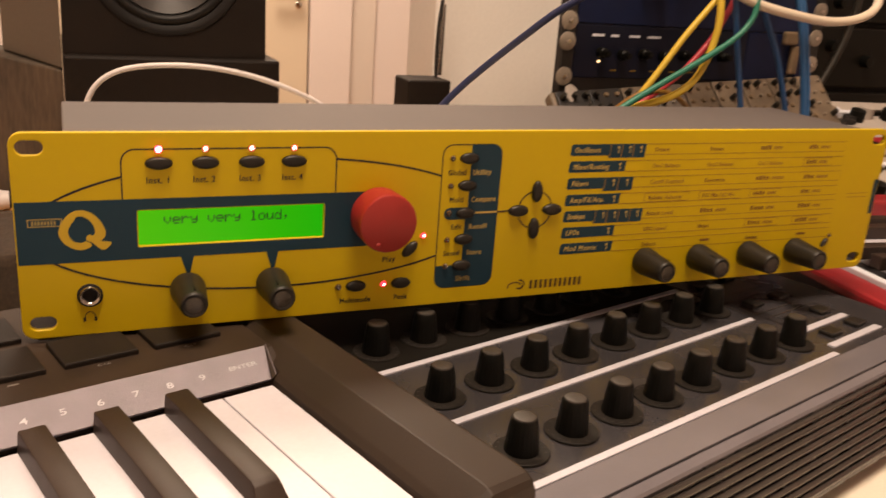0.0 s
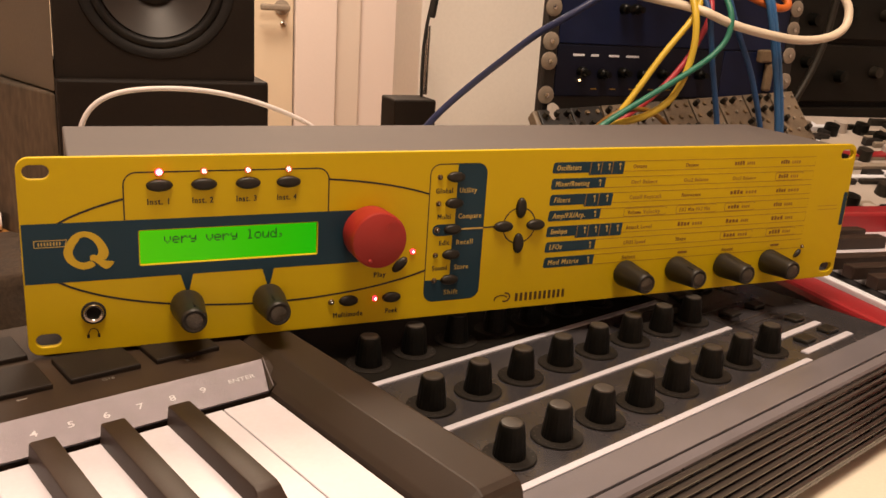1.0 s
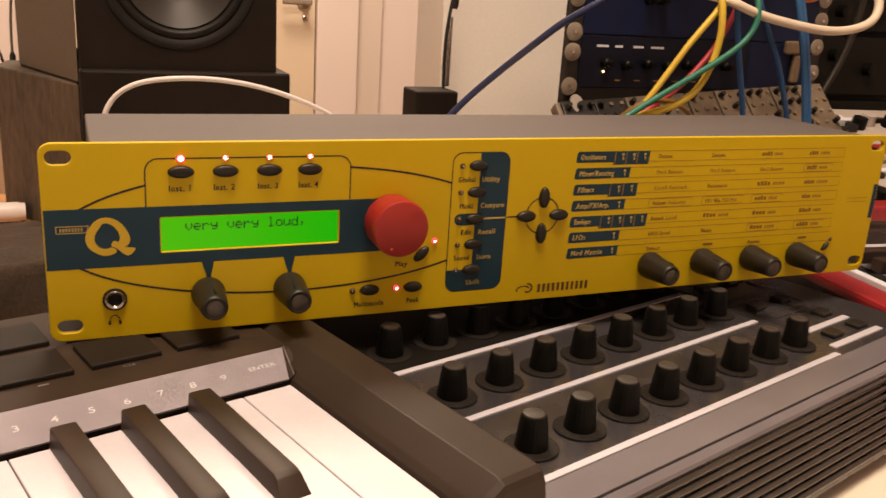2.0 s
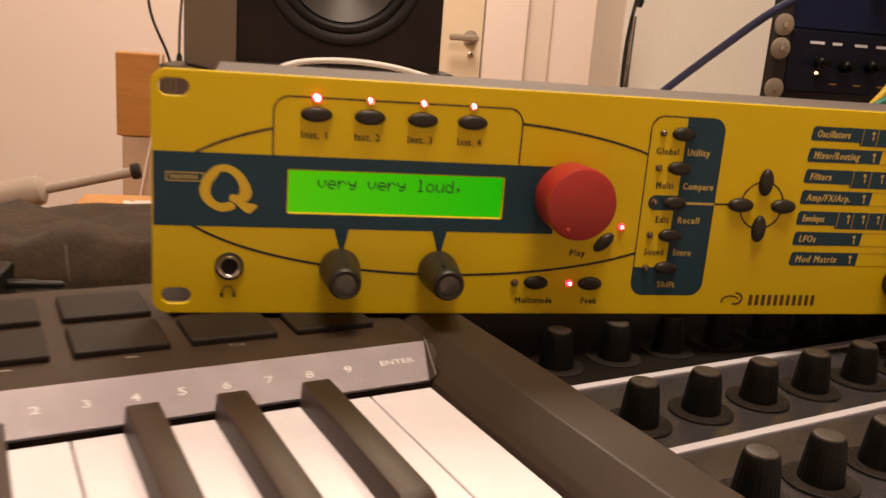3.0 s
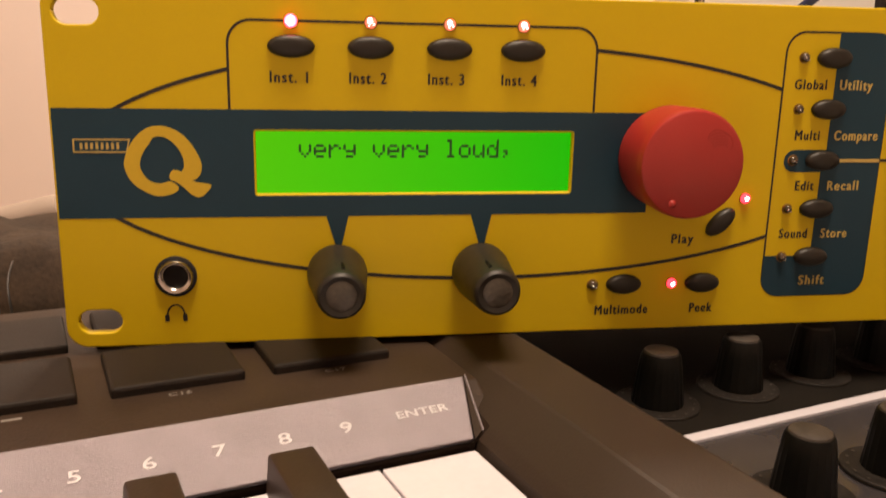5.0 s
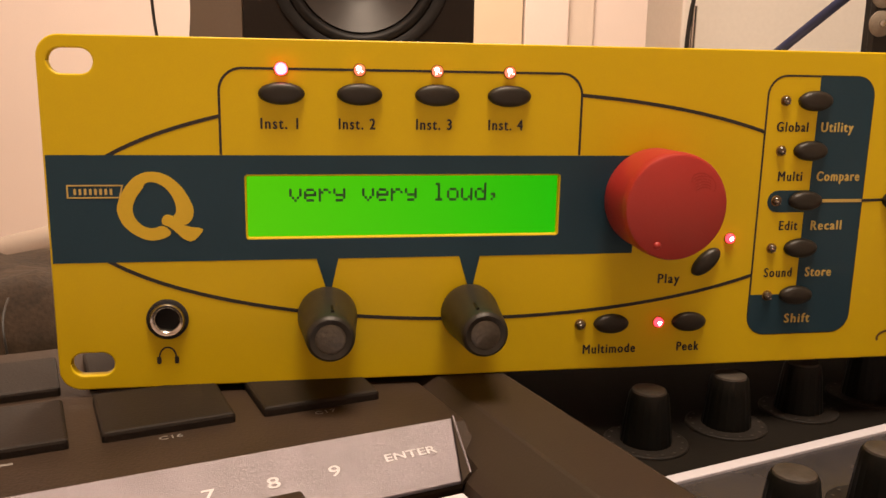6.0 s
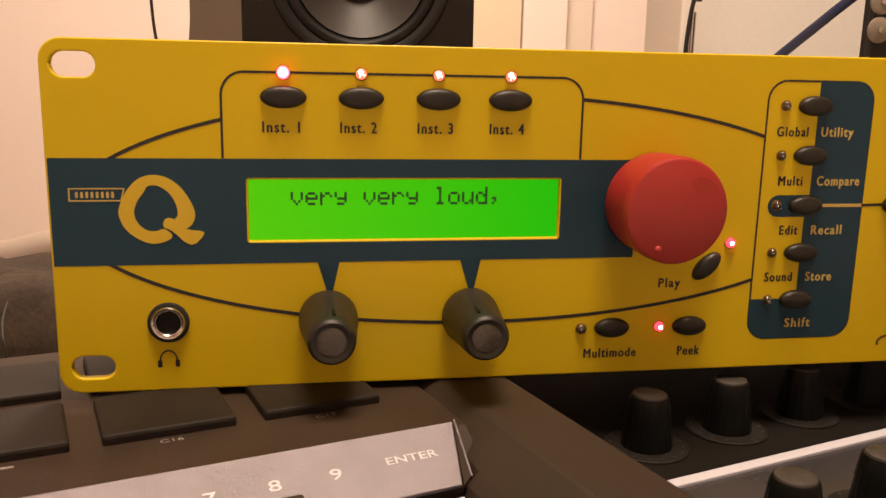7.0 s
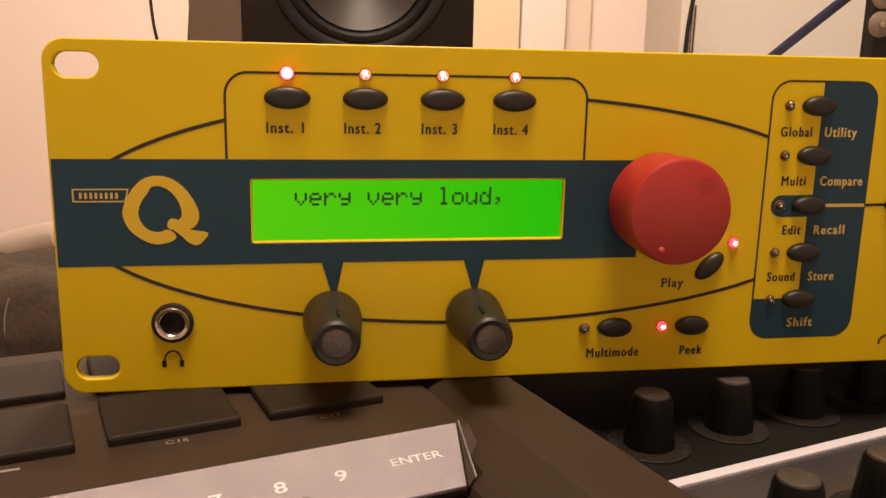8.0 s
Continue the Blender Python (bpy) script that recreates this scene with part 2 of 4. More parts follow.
def prism_bm(profile, u0, u1, bevel=0.0):
    """A cross-section of (v, w) drawn out along x from u0 to u1."""
    bm = bmesh.new()
    a = [bm.verts.new((u0, v, w)) for v, w in profile]
    b = [bm.verts.new((u1, v, w)) for v, w in profile]
    n = len(profile)
    bm.faces.new(a)
    bm.faces.new(b[::-1])
    for i in range(n):
        bm.faces.new((a[i], b[i], b[(i + 1) % n], a[(i + 1) % n]))
    if bevel:
        bmesh.ops.bevel(bm, geom=bm.edges[:], offset=bevel, segments=2, affect="EDGES", profile=0.5)
    return bm


def curve_mesh(splines, half, bevel=0.0, res=2):
    c = bpy.data.curves.new("outline", "CURVE")
    c.dimensions, c.fill_mode, c.extrude, c.bevel_depth, c.bevel_resolution = "2D", "BOTH", half, bevel, res
    for pts in splines:
        s = c.splines.new("POLY")
        s.points.add(len(pts) - 1)
        for p, (x, y) in zip(s.points, pts):
            p.co = (x, y, 0, 1)
        s.use_cyclic_u = True
    ob = bpy.data.objects.new("outline", c)
    me = bpy.data.meshes.new_from_object(ob)
    bpy.data.objects.remove(ob)
    return me


# panel sheet: x along, z up, its face towards -y
UPRIGHT = Matrix.Rotation(radians(90), 4, "X")


def flat(name, outlines, mat, parent, back=0.0, thick=0.00012, label="", bevel=0.0):
    me = curve_mesh([[(x / 1000, z / 1000) for x, z in o] for o in outlines], max(1e-6, thick / 2 - bevel), bevel)
    me.transform(Matrix.Translation((0, back - thick / 2, 0)) @ UPRIGHT)
    return finish(name, me, mat, parent, label)


def arc_pts(cx, cz, rx, rz, a0, a1, n):
    return [(cx + rx * math.cos(radians(a0 + (a1 - a0) * i / n)), cz + rz * math.sin(radians(a0 + (a1 - a0) * i / n))) for i in range(n + 1)]


def rounded(x0, x1, z0, z1, r, n=6, corners="1111"):
    """Outline of a rectangle; corners: top right, top left, bottom left, bottom right."""
    out = []
    for flag, (cx, cz, a) in zip(corners, ((x1 - r, z1 - r, 0), (x0 + r, z1 - r, 90), (x0 + r, z0 + r, 180), (x1 - r, z0 + r, 270))):
        if flag == "1":
            out += arc_pts(cx, cz, r, r, a, a + 90, n)
        else:
            out.append((x1 if a in (0, 270) else x0, z1 if a in (0, 90) else z0))
    return out


def stroke(pts, w):
    """Outline of a line of width w along pts."""
    left, right = [], []
    for i, (x, z) in enumerate(pts):
        (ax, az), (bx, bz) = pts[max(0, i - 1)], pts[min(len(pts) - 1, i + 1)]
        d = math.hypot(bx - ax, bz - az) or 1
        nx, nz = -(bz - az) / d * w / 2, (bx - ax) / d * w / 2
        left.append((x + nx, z + nz))
        right.append((x - nx, z - nz))
    return left + right[::-1]


def text_mesh(body, size, wide=1.0, shear=0.0, half=0.00006, bold=0.0, align="LEFT", spacing=1.0):
    c = bpy.data.curves.new("lettering", "FONT")
    c.body, c.size, c.shear, c.extrude, c.align_x, c.offset, c.resolution_u = body, size, shear, half, align, bold, 3
    c.space_character = spacing
    ob = bpy.data.objects.new("lettering", c)
    me = bpy.data.meshes.new_from_object(ob)
    bpy.data.objects.remove(ob)
    me.transform(Matrix.Diagonal((wide, 1, 1, 1)))
    return me


def lettering(body, x, z, size, mat, parent, wide=0.62, shear=0.0, back=-0.00012, align="LEFT", width=None, heavy=0.11):
    """A printed word on the front panel, baseline at x, z in mm; width: its printed length in mm; heavy: thickening of the strokes in mm."""
    me = text_mesh(body, size / 1000, wide, shear, 0.00005, 0.0, align, 1.22)
    if width:
        xs = [v.co.x for v in me.vertices]
        k = (width - 2 * heavy) / 1000 / (max(xs) - min(xs))
        me.transform(Matrix.Translation((-min(xs) * k + heavy / 1000, 0, 0)) @ Matrix.Diagonal((k, 1, 1, 1)))
    bm = bmesh.new()
    for dx, dz, lift in ((-heavy, 0, 0), (heavy, 0, 4e-6), (0, heavy * 0.5, 8e-6), (0, -heavy * 0.5, 12e-6)):
        layer = me.copy()
        layer.transform(Matrix.Translation((dx / 1000, dz / 1000, lift)))
        bm.from_mesh(layer)
        bpy.data.meshes.remove(layer)
    bm.to_mesh(me)
    bm.free()
    me.transform(Matrix.Translation((x / 1000, back - 0.00005, z / 1000)) @ UPRIGHT)
    return finish("lettering", me, mat, parent)


def cable(name, pts, r, mat, label, category="cable", parent=None, ends=None, group=""):
    c = bpy.data.curves.new(name, "CURVE")
    c.dimensions, c.bevel_depth, c.bevel_resolution, c.resolution_u, c.use_fill_caps = "3D", r, 3, 8, True
    s = c.splines.new("NURBS")
    s.points.add(len(pts) - 1)
    for p, q in zip(s.points, pts):
        p.co = (*q, 1)
    s.order_u, s.use_endpoint_u = 4, True
    ob = bpy.data.objects.new(name, c)
    me = bpy.data.meshes.new_from_object(ob)
    bpy.data.objects.remove(ob)
    out = finish(name, me, mat, parent, "", None, 60)
    return tagged(out, label, category, group) if not parent else out


# ---- room ----
X0, X1, Y0, Y1, Z0, Z1 = -1.5, 2.3, -1.7, 2.5, -0.80, 1.75


def slab(name, label, mat, *b):
    return tagged(part(name, box_bm(*b), mat), label, name.split("_")[0], "", "structure")


slab("floor", "brown wooden floor under the desk", FLOOR_WOOD, X0, X1, Y0, Y1, Z0 - 0.05, Z0)
slab("ceiling", "plain white painted ceiling", WALL, X0 - 0.1, X1 + 0.1, Y0 - 0.1, Y1 + 0.1, Z1, Z1 + 0.05)
slab("wall_north", "white painted wall behind the gear", WALL, X0 - 0.1, X1 + 0.1, Y1, Y1 + 0.1, Z0, Z1)
slab("wall_south", "plain white painted wall", WALL, X0 - 0.1, X1 + 0.1, Y0 - 0.1, Y0, Z0, Z1)
slab("wall_west", "plain white painted wall", WALL, X0 - 0.1, X0, Y0, Y1, Z0, Z1)
slab("wall_east", "plain white painted wall", WALL, X1, X1 + 0.1, Y0, Y1, Z0, Z1)

# door in the far wall
door = thing("door_1", pose(0.52, Y1 - 0.004, Z0), "closed cream painted door with metal handle in white wall", "door", "", "structure")
part("door_leaf", box_bm(-0.62, 0.24, -0.04, 0.0, 0.0, 2.02, 0.004), WALL_CREAM, door)
part("door_frame", box_bm(0.245, 0.385, -0.048, 0.0, 0.0, 2.1, 0.004), WALL, door)
part("door_handle", box_bm(0.12, 0.215, -0.10, -0.085, 0.873, 0.893, 0.006), WASHER, door, "dull metal lever handle")
part("keyhole_plate", lathe_bm([(0.010, 0), (0.010, 0.006), (0.004, 0.008)], 20), STEEL, door, "", pose(0.205, -0.04, 0.832, 90, 0, 0))
part("handle_rosette", lathe_bm([(0.024, 0), (0.024, 0.006), (0.008, 0.010), (0.008, 0.055)], 24), WASHER, door, "", pose(0.200, -0.04, 0.883, 90, 0, 0), 40)
tagged(part("trim", box_bm(0.912, 0.998, Y1 - 0.020, Y1 - 0.003, Z0, Z1, 0.004), WALL_SHADE), "pale plaster strip on the wall", "trim", "", "structure")

# ---- yellow rack synthesizer ----
rack = thing("rack_synthesizer", pose(0, 0, 0), "yellow two-unit rack synthesizer with navy band, resting on a keyboard", "synthesizer")
W, H = 482.6, 87.8
LCD = (46.4, 128.6, 38.3, 54.8)
slot = lambda cx, cz: rounded(cx - 5.6, cx + 5.6, cz - 3.4, cz + 3.4, 3.39, 8)
flat("front_panel", [rounded(-0.5, W, 0, H, 5, 8), slot(6.7, 82.0), slot(7.4, 6.4), slot(475.4, 81.7), slot(475.2, 6.5), rounded(*LCD, 0.8, 3)],
     YELLOW, rack, 0.003, 0.003, "yellow painted aluminium front panel", 0.0004)
part("case", box_bm(0.0192, 0.4720, 0.0032, 0.089, 0.0015, 0.0868, 0.0008), CASE_GREY, rack, "grey painted sheet metal case")
# navy band with its two pointers, split round the window of the display
BAND = (32.9, 59.7)
flat("navy_band", [[(-0.35, BAND[0]), (64.0, BAND[0]), (66.3, 25.2), (67.9, 25.2), (69.6, BAND[0]), (101.6, BAND[0]), (104.0, 25.0), (105.5, 25.0), (107.2, BAND[0]),
                    (150, BAND[0]), (150, BAND[1]), (-0.35, BAND[1])], rounded(LCD[0] - 0.1, LCD[1] + 0.1, LCD[2] - 0.1, LCD[3] + 0.1, 0.8, 3)], NAVY, rack, 0.0, 0.0001)
flat("navy_edge_mark", [rounded(479.0, 482.4, 35, 57, 0.5, 2)], NAVY, rack, 0.0, 0.0001)
# the printed ellipse
ell = lambda x, top: (x, 46.0 + (1 if top else -1) * 30.4 * math.sqrt(max(0, 1 - ((x - 108) / 105.0) ** 2)))
for x0, x1, top in ((13.2, 41, True), (133.4, 186.4, True), (12.6, 186.2, False)):
    flat("printed_line", [stroke([ell(x0 + (x1 - x0) * i / 40, top) for i in range(41)], 0.95)], INK, rack, 0.0, 0.00009)
frame_line = [(40.8, 59.8), (40.8, 75.2)] + arc_pts(46.4, 75.3, 5.6, 5.7, 180, 90, 8) + arc_pts(127.9, 75.3, 5.6, 5.7, 90, 0, 8) + [(133.5, 59.8)]
flat("printed_line", [stroke(frame_line, 0.62)], INK, rack, 0.0, 0.00008)

# ring-and-tail mark and its small box
RING = [(23.5, 55.8), (27.1, 55.2), (30.3, 52.9), (32.5, 49.6), (33.9, 46.3), (33.4, 43.6), (31.6, 42.0), (29.4, 42.8), (28.6, 44.6), (29.6, 45.3), (29.4, 48.2), (27.6, 51.4), (24.8, 53.2),
        (22.3, 52.9), (21.9, 51.6), (20.2, 49.6), (19.0, 46.7), (19.4, 44.3), (21.2, 42.0), (23.9, 41.3), (26.2, 42.4), (28.6, 40.2), (26.2, 38.7), (22.6, 38.2), (18.9, 40.1), (16.5, 42.4),
        (15.3, 45.8), (15.7, 48.1), (17.5, 51.9), (20.3, 54.8)]


def soft(pts, rounds=2):
    """Cut the corners of a closed outline."""
    for _ in range(rounds):
        pts = [q for a, b in zip(pts, pts[1:] + pts[:1]) for q in ((a[0] * 0.75 + b[0] * 0.25, a[1] * 0.75 + b[1] * 0.25), (a[0] * 0.25 + b[0] * 0.75, a[1] * 0.25 + b[1] * 0.75))]
    return pts


flat("ring_mark", [soft(RING)], YELLOW_INK, rack, -0.0001, 0.00012)
flat("ring_mark_tail", [soft([(25.8, 43.4), (26.6, 44.9), (28.3, 44.8), (29.6, 43.4), (31.8, 41.8), (35.9, 41.4), (35.6, 40.2), (33.2, 37.8), (31.0, 38.6), (29.2, 40.6), (27.4, 42.0), (26.2, 42.3)], 1)], YELLOW_INK, rack, -0.0001, 0.00015)
flat("printed_frame", [[(4.0, 52.4), (17.2, 52.4), (16.4, 49.1), (4.0, 49.1)], [(4.35, 52.08), (16.8, 52.08), (16.1, 49.42), (4.35, 49.42)]], CREAM_INK, rack, -0.0001, 0.00010)
for x in (5.6, 6.8, 8.0, 9.2, 10.4, 11.6, 12.8, 14.0):
    flat("printed_bar", [rounded(x, x + 0.6, 49.95, 51.45, 0.1, 2)], CREAM_INK, rack, -0.0001, 0.00010)

# display
lcd = part("display", box_bm(0.0462, 0.1288, 0.0014, 0.0030, 0.0381, 0.0550), LCD_GREEN, rack, "green backlit character display")
GLYPHS = {"v": (0, 0, 17, 17, 17, 10, 4), "e": (0, 0, 14, 17, 31, 16, 14), "r": (0, 0, 22, 25, 16, 16, 16), "y": (0, 0, 17, 17, 15, 1, 14),
          "l": (12, 4, 4, 4, 4, 4, 14), "o": (0, 0, 14, 17, 17, 17, 14), "u": (0, 0, 17, 17, 17, 19, 13), "d": (1, 1, 13, 19, 17, 17, 15), ",": (0, 0, 0, 0, 12, 4, 8)}
for k, ch in enumerate("very very loud,"):
    if ch == " ":
        continue
    bm = bmesh.new()
    for r, bits in enumerate(GLYPHS[ch]):
        for c in range(5):
            if bits >> (4 - c) & 1:
                x, z = 57.3 + k * 3.72 + c * 0.63, 52.4 - r * 0.68
                vs = [bm.verts.new((a / 1000, 0.00132, b / 1000)) for a, b in ((x, z), (x + 0.63, z), (x + 0.63, z - 0.68), (x, z - 0.68))]
                bm.faces.new(vs[::-1])
    bmesh.ops.remove_doubles(bm, verts=bm.verts, dist=1e-6)
    part("character", bm, LCD_INK, lcd)

# knobs: axis towards the viewer
FACE = Matrix.Rotation(radians(90), 4, "X")


def panel_at(x, z, y=0.0, turn=0.0):
    return Matrix.Translation((x / 1000, y, z / 1000)) @ Matrix.Rotation(radians(turn), 4, "Y") @ FACE


KNOB = [(0.0075, 0.0), (0.0077, 0.0006), (0.0077, 0.0026), (0.0074, 0.0055), (0.0069, 0.0100), (0.0062, 0.0178), (0.0059, 0.0205), (0.0056, 0.0214), (0.0050, 0.0219), (0.0043, 0.0217), (0.0039, 0.0215), (0.0034, 0.0214), (0.0002, 0.0214)]


def panel_knob(x, z, turn):
    k = part("knob", lathe_bm(KNOB, 40), RUBBER, rack, "black tapered rubber knob", panel_at(x, z, -0.0003, turn), 40)
    part("pointer_line", box_bm(-0.00040, 0.00040, 0.0050, 0.00655, 0.0105, 0.0190, 0.0002), KNOB_BLACK, k, "", pose(0, 0, 0))
    part("knob_cap", lathe_bm([(0.0038, 0.0214), (0.0036, 0.0216), (0.0032, 0.0217), (0.0018, 0.0219), (0.0002, 0.0220)], 32), CAP, k, "", None, 40)


for x, z, turn in ((66.6, 17.9, 6), (104.5, 17.7, -14), (312.8, 14.9, 20), (349.8, 14.9, -30), (386.4, 14.7, 40), (422.6, 14.5, 0)):
    panel_knob(x, z, turn)

dial = part("dial", lathe_bm([(0.0135, 0.0), (0.0137, 0.0008), (0.0138, 0.0060), (0.0140, 0.0130), (0.0139, 0.0152), (0.0135, 0.0162), (0.0128, 0.0166), (0.0002, 0.0164)], 72),
            RED, rack, "large red plastic dial", panel_at(154.6, 48.2, -0.0004), 35)
part("finger_dot", lathe_bm([(0.0011, 0), (0.0010, 0.0004), (0.0006, 0.0008), (0.0001, 0.0009)], 14), RED, dial, "", pose(-0.0048, -0.0098, 0.0164), 60)
for k in range(5):
    me = curve_mesh([[(p / 1000, q / 1000) for p, q in stroke(arc_pts(6.2 + 0.15 * k, 7.0 - 0.72 * k, 2.5 - 0.12 * k, 1.1, 165, 25, 8), 0.26)]], 0.00009)
    finish("relief_line", me, RED, dial, "", pose(0, 0, 0.0165))
rimline = [(6.6 + 3.3 * math.cos(radians(a)) - 0.4 * math.sin(radians(a)), 6.2 + 2.6 * math.sin(radians(a)) - 0.6 * math.cos(radians(a))) for a in range(-40, 200, 12)]
finish("relief_line", curve_mesh([[(p / 1000, q / 1000) for p, q in stroke(rimline, 0.3)]], 0.00009), RED, dial, "", pose(0, 0, 0.0165))

# push buttons and lamps
def dome(name, x, z, rx, rz, rise, mat, turn=0.0, label="", n=28):
    prof = [(1.0, 0.0), (1.0, 0.35), (0.93, 0.62), (0.75, 0.85), (0.45, 0.97), (0.02, 1.0)]
    bm = lathe_bm(prof, n)
    bmesh.ops.transform(bm, matrix=Matrix.Diagonal((rx / 1000, rz / 1000, rise / 1000, 1)), verts=bm.verts)
    return part(name, bm, mat, rack, label, panel_at(x, z, -0.0001, turn), 40)


def led(x, z, mat, r=1.35):
    ob = dome("led", x, z, r, r, 1.3, mat, n=16)
    rim = lathe_bm([((r + 0.1) / 1000, 0), ((r + 0.32) / 1000, 0), ((r + 0.28) / 1000, 0.00025), ((r + 0.1) / 1000, 0.0003)], 20, capped=False)
    part("led_rim", rim, BROWN_INK, ob)
    if mat in (LED_HOT, LED_ON, LED_DIM):
        k = 0.92 if mat is LED_HOT else 0.62 if mat is LED_ON else 0.58
        core = lathe_bm([(r * k / 1000, 0.0009 if k < 0.8 else 0.0006), (r * k * 0.6 / 1000, 0.00142), (0.0001, 0.00146)], 14)
        part("led_core", core, LED_CORE, ob, "", None if mat is not LED_DIM else pose(-0.15 * r / 1000, 0.22 * r / 1000, 0.00004), 60)
        if mat is LED_DIM:
            # glowing specks added as glints in the dome
            for a, b, q in ((0.45, -0.25, 0.20), (-0.3, -0.5, 0.16)):
                part("led_glint", lathe_bm([(r * q / 1000, 0.0010), (r * q * 0.5 / 1000, 0.00135), (0.00003, 0.00138)], 10), LED_CORE, ob, "", pose(a * r / 1000, b * r / 1000, 0), 60)
    if mat is LED_OFF:
        # steel specks added as highlights in the unlit dome
        for a, b, q in ((-0.25, 0.15, 0.34), (0.40, -0.35, 0.22)):
            part("led_die", lathe_bm([(r * q / 1000, 0.0008), (r * q * 0.6 / 1000, 0.0014), (0.00003, 0.00145)], 8), STEEL, ob, "", pose(a * r / 1000, b * r / 1000, 0, 14, 9, 0), 20)


INST = (55.9, 75.2, 94.9, 113.8)
for k, x in enumerate(INST):
    dome("button", x, 75.0, 5.7, 2.75, 2.3, RUBBER, label="black oval push button")
    led(x, 81.0, LED_HOT if k == 0 else LED_DIM, 1.55 if k == 0 else 1.35)
    lettering("Inst. %d" % (k + 1), x - 5.3, 66.3, 3.9, INK, rack, width=9.3, back=0.0)
dome("button", 171.9, 30.1, 5.0, 2.5, 2.3, RUBBER, -44, "black oval push button")
led(178.7, 36.6, LED_ON)
lettering("Play", 158.2, 24.1, 3.8, INK, rack, width=6.5, back=0.0)
dome("button", 145.1, 12.9, 5.0, 2.75, 2.3, RUBBER, 0, "black oval push button")
led(136.3, 12.8, LED_OFF)
lettering("Multimode", 137.4, 4.2, 3.8, INK, rack, width=15.5, back=0.0)
dome("button", 168.2, 12.8, 5.0, 2.75, 2.3, RUBBER, 0, "black oval push button")
led(159.2, 12.8, LED_ON)
lettering("Peek", 165.3, 4.1, 3.8, INK, rack, width=6.8, back=0.0)

# headphone socket
sock = part("headphone_socket", lathe_bm([(0.0052, 0), (0.0052, 0.0008), (0.0046, 0.0011), (0.0044, 0.0011)], 36, capped=False), HOLE, rack, "headphone socket with nickel ring", panel_at(26.2, 17.9, 0), 40)
part("socket_ring", lathe_bm([(0.0044, 0.0), (0.0043, 0.0014), (0.0040, 0.0019), (0.0034, 0.0017), (0.0029, 0.0010), (0.0026, 0.0001)], 36, capped=False), STEEL, sock, "nickel ring", None, 50)
part("socket_hole", lathe_bm([(0.0030, 0.0003), (0.0001, 0.0003)], 30), HOLE, sock)
flat("headphone_symbol", [stroke(arc_pts(25.8, 7.6, 2.1, 2.7, -12, 192, 14), 0.42)], INK, rack, 0.0, 0.00010)
for x in (23.6, 28.0):
    flat("headphone_symbol", [rounded(x - 0.55, x + 0.55, 5.9, 7.8, 0.3, 2)], INK, rack, 0.0, 0.00012)

# mode block: outline, navy side, five buttons
flat("printed_line", [stroke(rounded(186.4, 218.2, 8.2, 81.5, 5.4, 7) + [(218.2, 76.1)], 0.55)], INK, rack, 0.0, 0.00007)
flat("navy_field", [arc_pts(212.8, 76.1, 5.4, 5.4, 0, 90, 7) + [(201.6, 81.5), (201.6, 50.0)] + arc_pts(192.2, 46.9, 3.1, 3.1, 90, 270, 8) + [(200.6, 43.8), (200.6, 19.9), (186.4, 19.9)]
                    + arc_pts(191.8, 13.6, 5.4, 5.4, 180, 270, 7) + arc_pts(212.8, 13.6, 5.4, 5.4, 270, 360, 7)], NAVY, rack, 0.0, 0.00010)
flat("printed_line", [stroke([(205, 47.0), (218.1, 47.0)], 0.9)], CREAM_INK, rack, -0.0001, 0.00010)
flat("printed_line", [stroke([(218.3, 47.0), (227, 47.2)], 0.8)], INK, rack, 0.0, 0.00010)
MODES = ((74.8, "Global", 189.8, 9.5, "Utility", 203.1, 9.9), (61.1, "Multi", 191.6, 7.4, "Compare", 203.3, 13.3), (47.1, "Edit", 193.4, 5.7, "Recall", 203.1, 9.6),
         (33.5, "Sound", 190.2, 8.6, "Store", 202.9, 8.2), (19.7, "", 0, 0, "Shift", 197.8, 8.1))
for z, a, xa, wa, b, xb, wb in MODES:
    dome("button", 200.4, z, 5.0, 2.75, 2.3, RUBBER, 0, "black oval push button")
    led(191.7, z, LED_OFF, 1.2)
    if a:
        lettering(a, xa, z - 8.4, 3.8, INK, rack, width=wa, back=0.0)
    lettering(b, xb, z - 8.4 + (0.1 if not a else 0), 3.8, CREAM_INK, rack, width=wb)

# cursor cross
flat("printed_line", [stroke(arc_pts(240.0, 47.1, 9.8, 9.8, 0, 360, 48), 0.7)], INK, rack, 0.0, 0.00009)
for x, z, t in ((230.2, 47.1, 0), (249.8, 47.1, 0), (240.0, 56.9, 90), (240.0, 37.3, 90)):
    dome("button", x, z, 5.6, 3.0, 2.6, RUBBER, t, "black oval cursor button")

# maker's mark as plain bars
flat("printed_mark", [stroke(arc_pts(232.6, 5.6, 4.0, 2.2, 200, 20, 12), 0.7)], MARK_INK, rack, 0.0, 0.0001)
flat("printed_mark", [stroke(arc_pts(235.2, 6.6, 2.8, 2.4, -120, 100, 12), 0.9)], MARK_INK, rack, 0.0, 0.00012)
for x in (241.4, 244.4, 247.4, 250.4, 253.4, 256.4, 259.4, 262.4, 265.4, 268.4, 271.4):
    flat("printed_bar", [rounded(x, x + 1.7, 3.6, 8.4, 0.3, 2)], MARK_INK, rack, 0.0, 0.0001)

